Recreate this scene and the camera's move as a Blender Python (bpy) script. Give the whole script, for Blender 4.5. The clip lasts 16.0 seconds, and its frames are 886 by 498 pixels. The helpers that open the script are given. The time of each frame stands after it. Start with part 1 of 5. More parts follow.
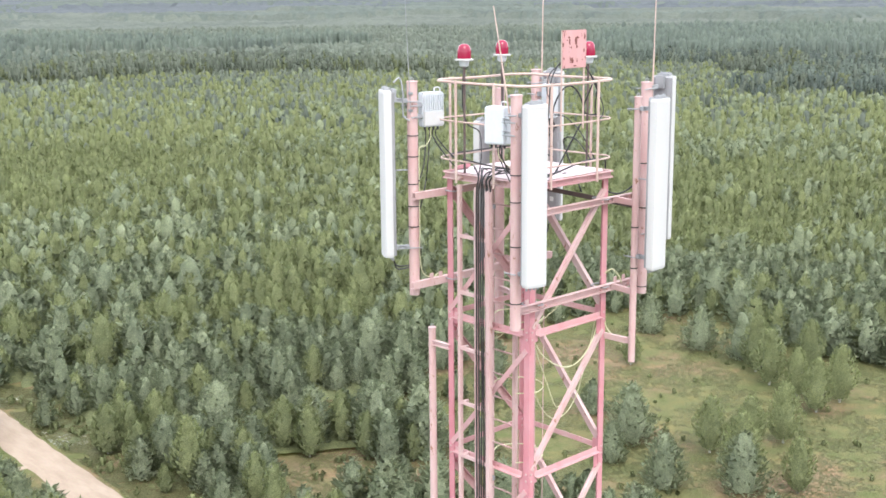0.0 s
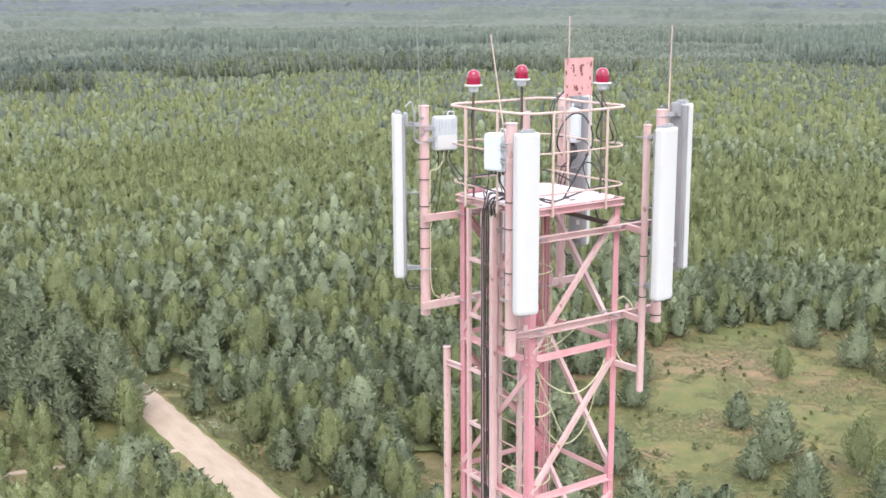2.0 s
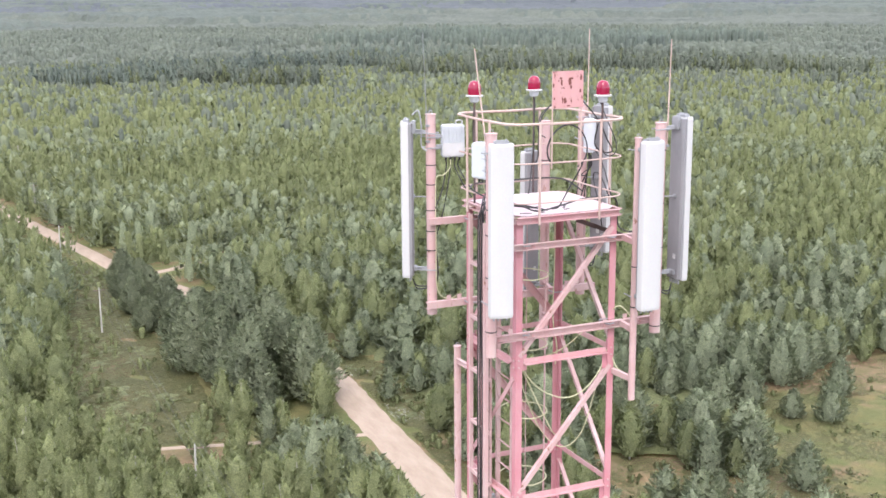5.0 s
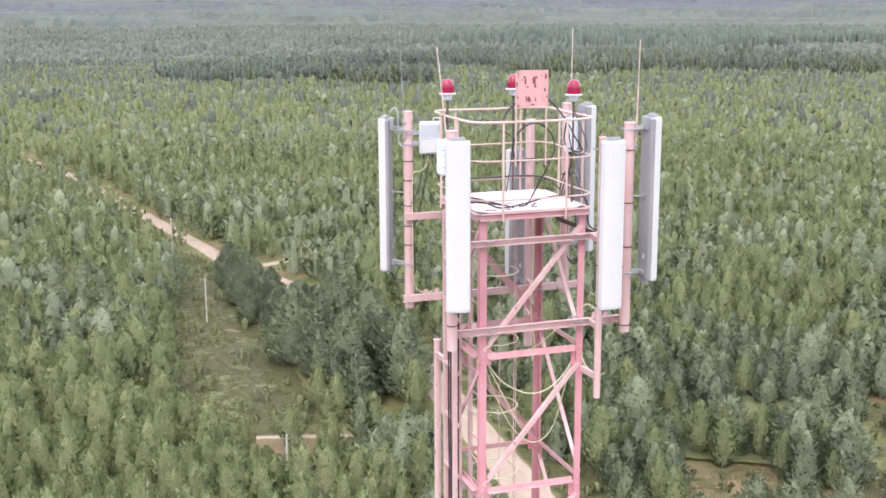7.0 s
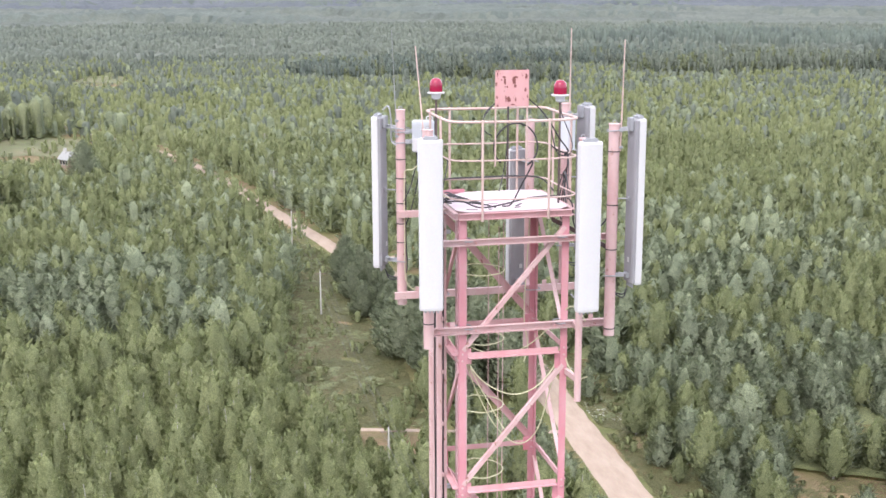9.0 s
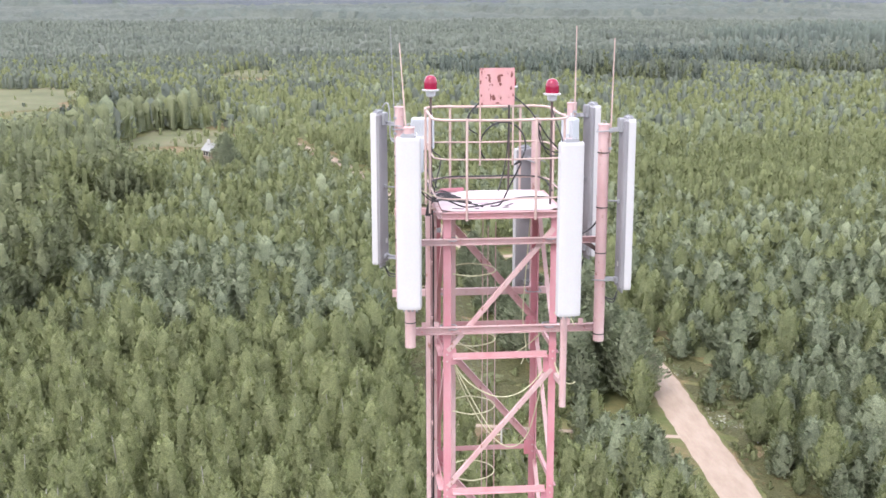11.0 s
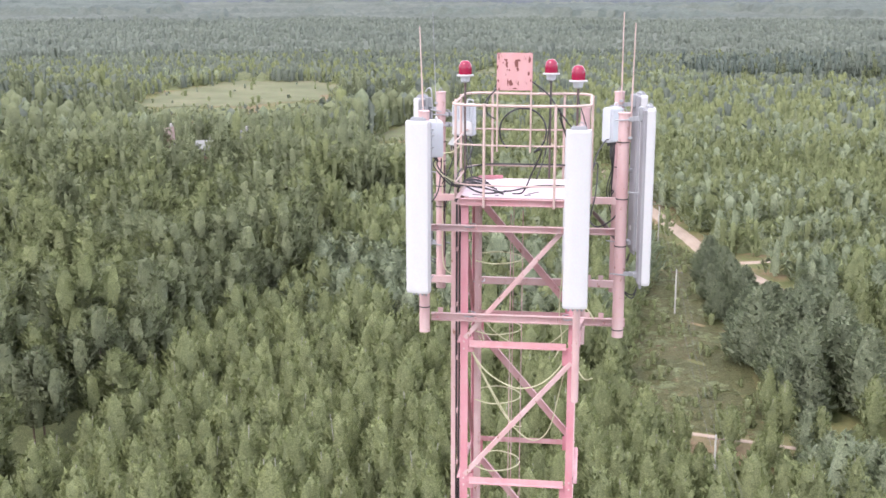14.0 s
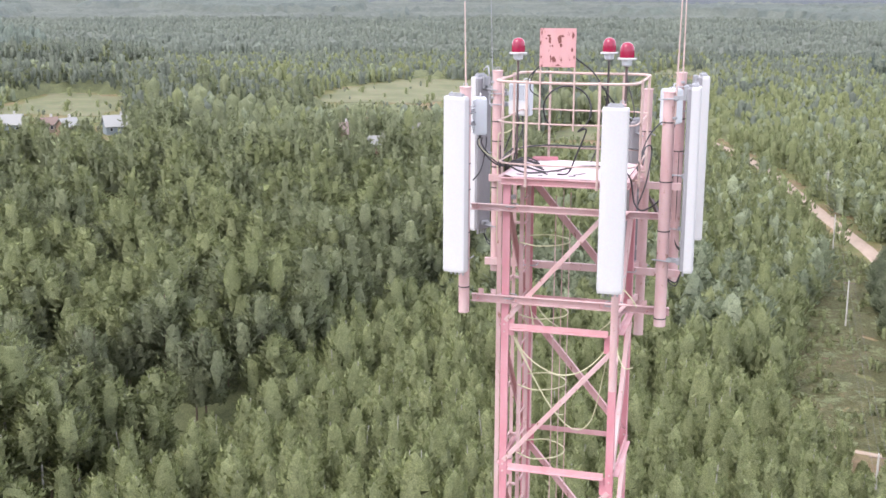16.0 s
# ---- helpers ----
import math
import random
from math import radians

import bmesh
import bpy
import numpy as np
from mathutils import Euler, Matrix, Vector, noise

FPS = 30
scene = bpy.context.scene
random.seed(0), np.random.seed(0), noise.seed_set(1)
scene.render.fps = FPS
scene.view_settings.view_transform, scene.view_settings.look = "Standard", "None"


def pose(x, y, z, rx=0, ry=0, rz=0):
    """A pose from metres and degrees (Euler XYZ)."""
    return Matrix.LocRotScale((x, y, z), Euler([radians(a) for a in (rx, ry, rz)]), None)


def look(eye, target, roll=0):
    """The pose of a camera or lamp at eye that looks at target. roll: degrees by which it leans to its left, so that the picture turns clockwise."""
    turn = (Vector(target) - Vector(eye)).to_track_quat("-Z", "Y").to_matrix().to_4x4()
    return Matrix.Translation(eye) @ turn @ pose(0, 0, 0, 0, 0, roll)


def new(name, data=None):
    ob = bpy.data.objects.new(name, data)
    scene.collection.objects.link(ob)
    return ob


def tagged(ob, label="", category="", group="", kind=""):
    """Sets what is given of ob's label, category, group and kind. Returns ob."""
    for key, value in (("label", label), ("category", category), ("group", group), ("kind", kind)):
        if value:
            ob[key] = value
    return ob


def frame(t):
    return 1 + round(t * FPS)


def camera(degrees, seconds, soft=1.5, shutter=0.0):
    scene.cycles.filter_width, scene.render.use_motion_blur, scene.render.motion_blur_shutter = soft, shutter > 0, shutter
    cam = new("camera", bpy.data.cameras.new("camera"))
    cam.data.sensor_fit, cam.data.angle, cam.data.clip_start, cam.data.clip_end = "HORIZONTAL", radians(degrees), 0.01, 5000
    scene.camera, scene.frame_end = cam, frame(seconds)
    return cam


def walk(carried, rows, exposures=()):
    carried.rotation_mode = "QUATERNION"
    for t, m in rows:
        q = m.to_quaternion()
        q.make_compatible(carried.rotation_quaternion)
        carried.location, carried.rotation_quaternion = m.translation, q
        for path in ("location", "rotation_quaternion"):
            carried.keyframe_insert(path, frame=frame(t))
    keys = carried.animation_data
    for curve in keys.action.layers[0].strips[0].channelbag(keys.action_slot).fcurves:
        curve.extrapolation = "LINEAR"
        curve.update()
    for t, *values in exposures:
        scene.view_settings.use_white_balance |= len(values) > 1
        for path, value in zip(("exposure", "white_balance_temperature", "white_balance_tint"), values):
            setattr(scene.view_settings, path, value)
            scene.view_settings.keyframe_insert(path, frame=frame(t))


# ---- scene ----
cam = camera(41.4, 16.0, 1.6)
PATH = [
    (0, (-9.978, -9.935, 43.952), (-8.702, -8.455, 43.525), -0.5),
    (0.5, (-9.632, -10.232, 44.017), (-8.391, -8.723, 43.593), -0.7),
    (1, (-9.283, -10.536, 44.106), (-8.091, -8.988, 43.681), -0.6),
    (1.5, (-8.926, -10.839, 44.196), (-7.801, -9.242, 43.77), -0.5),
    (2, (-8.577, -11.159, 44.243), (-7.523, -9.513, 43.818), -0.4),
    (2.5, (-8.25, -11.476, 44.279), (-7.265, -9.789, 43.852), -0.5),
    (3, (-7.926, -11.796, 44.297), (-6.988, -10.082, 43.87), -0.5),
    (3.5, (-7.595, -12.107, 44.324), (-6.698, -10.37, 43.898), -0.4),
    (4, (-7.248, -12.388, 44.392), (-6.405, -10.625, 43.966), -0.4),
    (4.5, (-6.889, -12.656, 44.418), (-6.104, -10.866, 43.993), -0.3),
    (5, (-6.501, -12.884, 44.429), (-5.774, -11.07, 44.001), -0.4),
    (7.5, (-4.525, -13.876, 44.428), (-4.029, -11.987, 43.999), -0.2),
    (8, (-4.103, -13.986, 44.44), (-3.663, -12.083, 44.009), -0.2),
    (8.5, (-3.679, -14.1, 44.446), (-3.292, -12.186, 44.015), -0.2),
    (11, (-1.399, -14.27, 44.444), (-1.296, -12.321, 44.007), -0.1),
    (11.5, (-0.937, -14.292, 44.414), (-0.914, -12.341, 43.978), -0.1),
    (12, (-0.471, -14.286, 44.395), (-0.52, -12.335, 43.958), -0.1),
    (12.5, (0.004, -14.259, 44.37), (-0.114, -12.311, 43.933), -0.0),
    (13, (0.464, -14.215, 44.351), (0.278, -12.272, 43.913), -0.1),
    (13.5, (0.919, -14.157, 44.314), (0.665, -12.222, 43.875), -0.1),
    (14, (1.344, -14.095, 44.276), (1.024, -12.171, 43.837), -0.0),
    (14.5, (1.729, -14.018, 44.211), (1.341, -12.105, 43.773), -0.2),
    (15, (2.083, -13.878, 44.147), (1.623, -11.982, 43.707), 0.1),
    (15.5, (2.457, -13.75, 44.087), (1.917, -11.875, 43.646), 0.1),
    (16, (2.803, -13.576, 43.994), (2.199, -11.721, 43.554), 0.2),
]
walk(cam, [(t, look(eye, target, roll)) for t, eye, target, roll in PATH],
     [(0, 1.70, 6500, 6), (2.5, 1.64, 6480, 10), (8, 1.63, 6400, 14), (16, 1.63, 6360, 16)])


def smoothstep(a, b, x):
    t = np.clip((x - a) / (b - a), 0, 1)
    return t * t * (3 - 2 * t)


# ---- daylight: an overcast sky ----
world = bpy.data.worlds.new("overcast_sky")
scene.world = world
world.use_nodes = True
wn, wl = world.node_tree.nodes, world.node_tree.links
sky = wn.new("ShaderNodeTexSky")
sky.sky_type = "NISHITA"
sky.sun_disc = False
sky.sun_elevation, sky.sun_rotation = radians(50), radians(-150)
sky.air_density, sky.dust_density = 1.0, 4.0
veil = wn.new("ShaderNodeMixRGB")
veil.inputs["Fac"].default_value = 0.8
veil.inputs["Color2"].default_value = (8.3, 8.45, 9.2, 1)
wl.new(sky.outputs[0], veil.inputs["Color1"])
wl.new(veil.outputs[0], wn["Background"].inputs["Color"])
wn["Background"].inputs["Strength"].default_value = 0.122
sun = new("sun", bpy.data.lights.new("sun", "SUN"))
sun.data.energy, sun.data.angle, sun.data.color = 0.8, radians(25), (1.0, 0.95, 0.92)
sun.matrix_world = look((0, 0, 0), (0.35, 0.55, -0.9))


# ---- materials ----
def material(name, base, rough=0.6, metal=0.0, spec=0.5):
    m = bpy.data.materials.new(name)
    m.use_nodes = True
    b = m.node_tree.nodes["Principled BSDF"]
    b.inputs["Base Color"].default_value = (*base, 1)
    b.inputs["Roughness"].default_value = rough
    b.inputs["Metallic"].default_value = metal
    b.inputs["Specular IOR Level"].default_value = spec
    return m


def nodes_of(m):
    return m.node_tree.nodes, m.node_tree.links, m.node_tree.nodes["Principled BSDF"]


def noise_node(m, scale, detail=4, rough=0.6, stretch=None):
    n, l, _ = nodes_of(m)
    co = n.new("ShaderNodeTexCoord")
    tex = n.new("ShaderNodeTexNoise")
    tex.inputs["Scale"].default_value, tex.inputs["Detail"].default_value = scale, detail
    tex.inputs["Roughness"].default_value = rough
    source = co.outputs["Object"]
    if stretch:
        mp = n.new("ShaderNodeMapping")
        mp.inputs["Scale"].default_value = stretch
        l.new(source, mp.inputs["Vector"])
        source = mp.outputs["Vector"]
    l.new(source, tex.inputs["Vector"])
    return tex


def ramp_node(m, source, stops):
    n, l, _ = nodes_of(m)
    r = n.new("ShaderNodeValToRGB")
    e = r.color_ramp.elements
    while len(e) < len(stops):
        e.new(0.5)
    for el, (p, c) in zip(e, stops):
        el.position = p
        el.color = (*c, 1) if len(c) == 3 else c
    l.new(source, r.inputs["Fac"])
    return r


def mix_node(m, fac, a, b, kind="MIX"):
    n, l, _ = nodes_of(m)
    x = n.new("ShaderNodeMixRGB")
    x.blend_type = kind
    for sock, v in zip(("Fac", "Color1", "Color2"), (fac, a, b)):
        if isinstance(v, (int, float)):
            x.inputs[sock].default_value = v
        elif isinstance(v, tuple):
            x.inputs[sock].default_value = (*v, 1)
        else:
            l.new(v, x.inputs[sock])
    return x.outputs[0]


def bump(m, source, strength, distance):
    n, l, b = nodes_of(m)
    x = n.new("ShaderNodeBump")
    x.inputs["Strength"].default_value, x.inputs["Distance"].default_value = strength, distance
    l.new(source, x.inputs["Height"])
    l.new(x.outputs[0], b.inputs["Normal"])


def paint_material(name, base, pale, rust, wear):
    """Weathered paint on steel: chalky fading, streaks and rust spots."""
    m = material(name, base, 0.62, 0.0, 0.3)
    n, l, b = nodes_of(m)
    fade = ramp_node(m, noise_node(m, 2.3, 5, 0.65, (1, 1, 0.35)).outputs["Fac"], [(0.35, (0, 0, 0)), (0.68, (1, 1, 1))])
    c = mix_node(m, fade.outputs[0], base, pale)
    spots = ramp_node(m, noise_node(m, 14, 6, 0.7, (1, 1, 0.5)).outputs["Fac"], [(wear, (0, 0, 0)), (wear + 0.05, (1, 1, 1))])
    c = mix_node(m, spots.outputs[0], c, rust)
    grain = noise_node(m, 60, 3)
    c = mix_node(m, 0.12, c, grain.outputs["Color"], "OVERLAY")
    l.new(c, b.inputs["Base Color"])
    bump(m, grain.outputs["Fac"], 0.15, 0.004)
    return m


def leaf_material(name, dark, light, tip, tree=0.42):
    """Foliage: each leaf cluster has its tone, and tones drift from tree to tree."""
    m = material(name, light, 0.65, 0.0, 0.25)
    n, l, b = nodes_of(m)
    geo = n.new("ShaderNodeNewGeometry")
    big = noise_node(m, tree, 3, 0.7)
    info = n.new("ShaderNodeObjectInfo")
    drift = n.new("ShaderNodeMath")
    drift.operation = "ADD"
    half = n.new("ShaderNodeMath")
    half.operation, half.inputs[1].default_value = "MULTIPLY", 0.16
    l.new(info.outputs["Random"], half.inputs[0])
    l.new(big.outputs["Fac"], drift.inputs[0])
    l.new(half.outputs[0], drift.inputs[1])
    tone = ramp_node(m, drift.outputs[0], [(0.38, dark), (0.68, light)])
    isl = ramp_node(m, geo.outputs["Random Per Island"], [(0.0, (0.90, 0.91, 0.90)), (0.7, (1, 1, 1)), (1.0, (1.08, 1.08, 1.04))])
    c = mix_node(m, 1.0, tone.outputs[0], isl.outputs[0], "MULTIPLY")
    tips = ramp_node(m, geo.outputs["Random Per Island"], [(0.80, (0, 0, 0)), (0.95, (0.25, 0.25, 0.25))])
    c = mix_node(m, tips.outputs[0], c, tip)
    l.new(c, b.inputs["Base Color"])
    fine = ramp_node(m, noise_node(m, 8.0 if tree > 0.1 else 0.25, 4, 0.8).outputs["Fac"], [(0.36, (0.56, 0.58, 0.56)), (0.5, (1, 1, 1)), (0.64, (1.42, 1.40, 1.34))] if tree > 0.1 else [(0.34, (0.82, 0.82, 0.82)), (0.68, (1.15, 1.15, 1.15))])
    c = mix_node(m, 1.0, c, fine.outputs[0], "MULTIPLY")
    l.new(c, b.inputs["Base Color"])
    # light passes through the leaves
    thin = n.new("ShaderNodeBsdfTranslucent")
    l.new(mix_node(m, 1.0, c, (1.5, 1.5, 1.35), "MULTIPLY"), thin.inputs["Color"])
    both = n.new("ShaderNodeMixShader")
    both.inputs["Fac"].default_value = 0.55
    l.new(b.outputs[0], both.inputs[1])
    l.new(thin.outputs[0], both.inputs[2])
    l.new(both.outputs[0], n["Material Output"].inputs["Surface"])
    return m


RED = paint_material("faded_red_paint", (0.44, 0.165, 0.20), (0.47, 0.26, 0.285), (0.16, 0.07, 0.05), 0.70)
PINK = paint_material("chalky_pink_paint", (0.435, 0.27, 0.268), (0.49, 0.375, 0.37), (0.22, 0.11, 0.075), 0.62)
ROSE = paint_material("faded_rose_paint", (0.44, 0.225, 0.24), (0.485, 0.32, 0.325), (0.20, 0.09, 0.065), 0.64)
DARKSTEEL = paint_material("dark_brown_steel", (0.075, 0.055, 0.055), (0.12, 0.09, 0.085), (0.10, 0.05, 0.035), 0.6)
RAIL = paint_material("worn_cream_paint", (0.42, 0.30, 0.272), (0.48, 0.385, 0.35), (0.25, 0.14, 0.09), 0.64)
DECK = paint_material("pale_deck_paint", (0.50, 0.39, 0.415), (0.54, 0.48, 0.50), (0.28, 0.13, 0.11), 0.74)
WHITE = paint_material("white_radome", (0.44, 0.44, 0.45), (0.465, 0.465, 0.475), (0.40, 0.40, 0.40), 0.80)
CASE = paint_material("pale_grey_case", (0.45, 0.48, 0.52), (0.51, 0.54, 0.57), (0.4, 0.4, 0.4), 0.80)
BACK = paint_material("grey_aluminium_back", (0.20, 0.20, 0.215), (0.27, 0.27, 0.285), (0.18, 0.18, 0.19), 0.80)
ZINC = material("zinc_steel", (0.32, 0.33, 0.35), 0.5, 0.5)
WIRE = material("dull_wire", (0.13, 0.13, 0.13), 0.6)
BLACK = material("black_cable_rubber", (0.022, 0.022, 0.025), 0.55)
CREAM = material("pale_cable_sheath", (0.47, 0.46, 0.30), 0.6)
REDGLASS = material("red_beacon_glass", (0.22, 0.005, 0.035), 0.15, 0.0, 0.5)
RUST = paint_material("rusty_red_plate", (0.45, 0.225, 0.23), (0.48, 0.29, 0.295), (0.13, 0.05, 0.04), 0.60)

BIRCH = leaf_material("birch_leaves", (0.158, 0.181, 0.096), (0.231, 0.256, 0.133), (0.281, 0.295, 0.181))
PINE = leaf_material("pine_needles", (0.189, 0.222, 0.154), (0.279, 0.312, 0.214), (0.354, 0.378, 0.294))
OLDLEAF = leaf_material("old_forest_leaves", (0.145, 0.166, 0.105), (0.217, 0.241, 0.144), (0.266, 0.286, 0.195), 0.3)
# aerial haze is mixed into the next three leaf colours, bluer and greyer far off
FARHAZELEAF = leaf_material("hazy_distant_forest", (0.141, 0.166, 0.141), (0.202, 0.228, 0.184), (0.246, 0.271, 0.237), 0.012)
HAZELEAF = leaf_material("hazy_horizon_forest", (0.135, 0.155, 0.177), (0.179, 0.201, 0.22), (0.209, 0.229, 0.251), 0.006)
MIDHAZELEAF = leaf_material("hazy_remote_forest", (0.144, 0.169, 0.15), (0.204, 0.232, 0.198), (0.249, 0.276, 0.249), 0.008)
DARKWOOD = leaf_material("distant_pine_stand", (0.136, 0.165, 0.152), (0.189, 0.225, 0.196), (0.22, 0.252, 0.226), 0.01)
TUFT = leaf_material("grass_blades", (0.122, 0.133, 0.065), (0.173, 0.172, 0.087), (0.208, 0.189, 0.118), 0.2)
BLOOM = material("pale_blossom", (0.45, 0.46, 0.38), 0.8)
BARK = material("grey_brown_bark", (0.16, 0.12, 0.09), 0.9)
BIRCHBARK = material("white_birch_bark", (0.36, 0.35, 0.31), 0.8)

GRASS = material("meadow_grass", (0.12, 0.15, 0.06), 0.95, 0, 0.1)
_n, _l, _b = nodes_of(GRASS)
_t = ramp_node(GRASS, noise_node(GRASS, 0.06, 6, 0.7).outputs["Fac"], [(0.36, (0.098, 0.108, 0.046)), (0.50, (0.122, 0.122, 0.056)), (0.56, (0.150, 0.122, 0.068)), (0.66, (0.190, 0.138, 0.092))])
_p = ramp_node(GRASS, noise_node(GRASS, 0.3, 5, 0.7).outputs["Fac"], [(0.36, (0.80, 0.90, 0.78)), (0.5, (1, 1, 1)), (0.66, (1.28, 1.14, 1.10))])
_c = mix_node(GRASS, 1.0, _t.outputs[0], _p.outputs[0], "MULTIPLY")
_c = mix_node(GRASS, 0.5, _c, noise_node(GRASS, 2.2, 6, 0.8).outputs["Fac"], "OVERLAY")
_l.new(_c, _b.inputs["Base Color"])
bump(GRASS, noise_node(GRASS, 5.0, 5).outputs["Fac"], 0.8, 0.2)
SAND = material("pale_gravel", (0.46, 0.37, 0.29), 0.95, 0, 0.1)
_n, _l, _b = nodes_of(SAND)
_t = ramp_node(SAND, noise_node(SAND, 0.9, 6, 0.7, (1, 0.25, 1)).outputs["Fac"], [(0.3, (0.245, 0.193, 0.150)), (0.5, (0.290, 0.230, 0.182)), (0.75, (0.335, 0.275, 0.222))])
_c = mix_node(SAND, 0.25, _t.outputs[0], noise_node(SAND, 12, 4).outputs["Color"], "OVERLAY")
_l.new(_c, _b.inputs["Base Color"])
FIELD = material("hay_field", (0.24, 0.27, 0.11), 0.95, 0, 0.1)
_n, _l, _b = nodes_of(FIELD)
_t = ramp_node(FIELD, noise_node(FIELD, 0.05, 6, 0.7).outputs["Fac"], [(0.32, (0.084, 0.095, 0.052)), (0.5, (0.118, 0.125, 0.070)), (0.68, (0.158, 0.150, 0.092))])
_c = mix_node(FIELD, 0.45, _t.outputs[0], noise_node(FIELD, 0.7, 6, 0.8).outputs["Color"], "OVERLAY")
_l.new(_c, _b.inputs["Base Color"])


# ---- mesh helpers ----
def mesh_object(name, bm, mat, smooth=False):
    me = bpy.data.meshes.new(name)
    bm.normal_update()
    bm.to_mesh(me)
    bm.free()
    me.materials.append(mat)
    if smooth:
        me.shade_smooth()
        me.set_sharp_from_angle(angle=radians(40))
    return new(name, me)


def part(name, bm, mat, parent, label="", smooth=False):
    ob = mesh_object(name, bm, mat, smooth)
    ob.parent = parent
    if label:
        tagged(ob, label)
    return ob


def again(ob, m, parent=None):
    """The same piece at another pose under the same parent."""
    o = ob.copy()
    scene.collection.objects.link(o)
    o.parent = parent or ob.parent
    o.matrix_basis = m
    return o


def thing(name, m, label, category, group="", kind=""):
    ob = new(name)
    ob.empty_display_size = 0.2
    ob.matrix_world = m
    return tagged(ob, label, category, group, kind)


def basis(p0, p1, side=(0, 0, 1)):
    p0, p1 = Vector(p0), Vector(p1)
    z = (p1 - p0).normalized()
    s = Vector(side)
    if abs(z.dot(s)) > 0.99:
        s = Vector((1, 0, 0))
    x = (s - z * s.dot(z)).normalized()
    y = z.cross(x)
    m = Matrix((x, y, z)).transposed().to_4x4()
    m.translation = p0
    return m, (p1 - p0).length


def sweep(bm, poly, p0, p1, side=(0, 0, 1)):
    """A straight bar with the given cross-section; side is the section's first axis."""
    m, n = basis(p0, p1, side)
    a = [bm.verts.new(m @ Vector((u, v, 0))) for u, v in poly]
    b = [bm.verts.new(m @ Vector((u, v, n))) for u, v in poly]
    k = len(poly)
    for i in range(k):
        bm.faces.new((a[i], a[(i + 1) % k], b[(i + 1) % k], b[i]))
    bm.faces.new(a[::-1])
    bm.faces.new(b)


def circle(r, seg=10):
    return [(r * math.cos(i * math.tau / seg), r * math.sin(i * math.tau / seg)) for i in range(seg)]


def tube(bm, p0, p1, r, seg=10):
    sweep(bm, circle(r, seg), p0, p1)


def block(bm, c, size, bevel=0.0, rz=0.0):
    m = Matrix.Translation(c) @ Matrix.Rotation(rz, 4, "Z") @ Matrix.Diagonal((*size, 1))
    geo = bmesh.ops.create_cube(bm, size=1.0, matrix=m)
    if bevel:
        es = list({e for v in geo["verts"] for e in v.link_edges})
        bmesh.ops.bevel(bm, geom=es, offset=bevel, segments=2, affect="EDGES", clamp_overlap=True)


def angle_section(w, t, fx=1, fy=1):
    p = [(0, 0), (w, 0), (w, t), (t, t), (t, w), (0, w)]
    p = [(u * fx, v * fy) for u, v in p]
    return p if fx * fy > 0 else p[::-1]


def channel_section(h, w, t):
    return [(-h / 2, 0), (h / 2, 0), (h / 2, w), (h / 2 - t, w), (h / 2 - t, t), (-h / 2 + t, t), (-h / 2 + t, w), (-h / 2, w)]


def pipe(bm, pts, r, seg=6, closed=False):
    """A bent pipe or cable through the points, smoothed."""
    P = [Vector(p) for p in pts]
    n = len(P)
    out = []
    for i in range(n if closed else n - 1):
        a = P[(i - 1) % n] if closed or i else P[0]
        b, c = P[i], P[(i + 1) % n]
        d = P[(i + 2) % n] if closed or i + 2 < n else c
        for k in range(6):
            t = k / 6
            out.append(0.5 * ((2 * b) + (c - a) * t + (2 * a - 5 * b + 4 * c - d) * t * t + (3 * b - a - 3 * c + d) * t ** 3))
    if not closed:
        out.append(P[-1])
    rings = []
    k = len(out)
    for i, p in enumerate(out):
        q0 = out[(i - 1) % k] if closed or i else out[0]
        q1 = out[(i + 1) % k] if closed or i + 1 < k else out[-1]
        m, _ = basis(p, p + (q1 - q0).normalized(), (0.13, 0.21, 0.97))
        rings.append([bm.verts.new(m @ Vector((u, v, 0))) for u, v in circle(r, seg)])
    for i in range(k if closed else k - 1):
        a, b = rings[i], rings[(i + 1) % k]
        for j in range(seg):
            bm.faces.new((a[j], a[(j + 1) % seg], b[(j + 1) % seg], b[j]))
    if not closed:
        bm.faces.new(rings[0][::-1])
        bm.faces.new(rings[-1])


def lathe(bm, profile, seg=20, c=(0, 0, 0)):
    c = Vector(c)
    rings = [[bm.verts.new(c + Vector((r * x, r * y, z))) for x, y in circle(1, seg)] for r, z in profile]
    for a, b in zip(rings, rings[1:]):
        for j in range(seg):
            bm.faces.new((a[j], a[(j + 1) % seg], b[(j + 1) % seg], b[j]))
    bm.faces.new(rings[0][::-1])
    bm.faces.new(rings[-1])


# ---- the plan: road, glades, fields ----
ROAD = [(28.2, 30), (29.6, 60), (30.2, 83), (30.3, 100), (30.5, 112), (30.0, 126), (27.0, 143), (21.6, 163), (14.6, 180), (10.9, 196), (6.0, 215.5), (0.4, 238.5), (-9, 277), (-23, 318), (-48, 370), (-80, 430)]
SIDE = [(14.6, 180), (18, 177.6), (22, 178.8), (26, 181.2), (42, 187)]
TRACK = [(29, 95.6), (19.5, 97.4), (13, 98.9), (7, 100.2), (-2, 101)]
CORRIDOR = [(0, 108), (3.5, 99), (15, 99), (15.5, 110), (15.5, 130), (12.5, 146), (13, 168), (12, 182), (4.5, 200), (3.5, 165), (1.2, 134)]
GLADE = [(61, 80), (74, 91), (88, 95), (103, 96), (113, 92), (121, 82), (112, 68), (118, 50), (100, 25), (70, 35), (56, 60)]
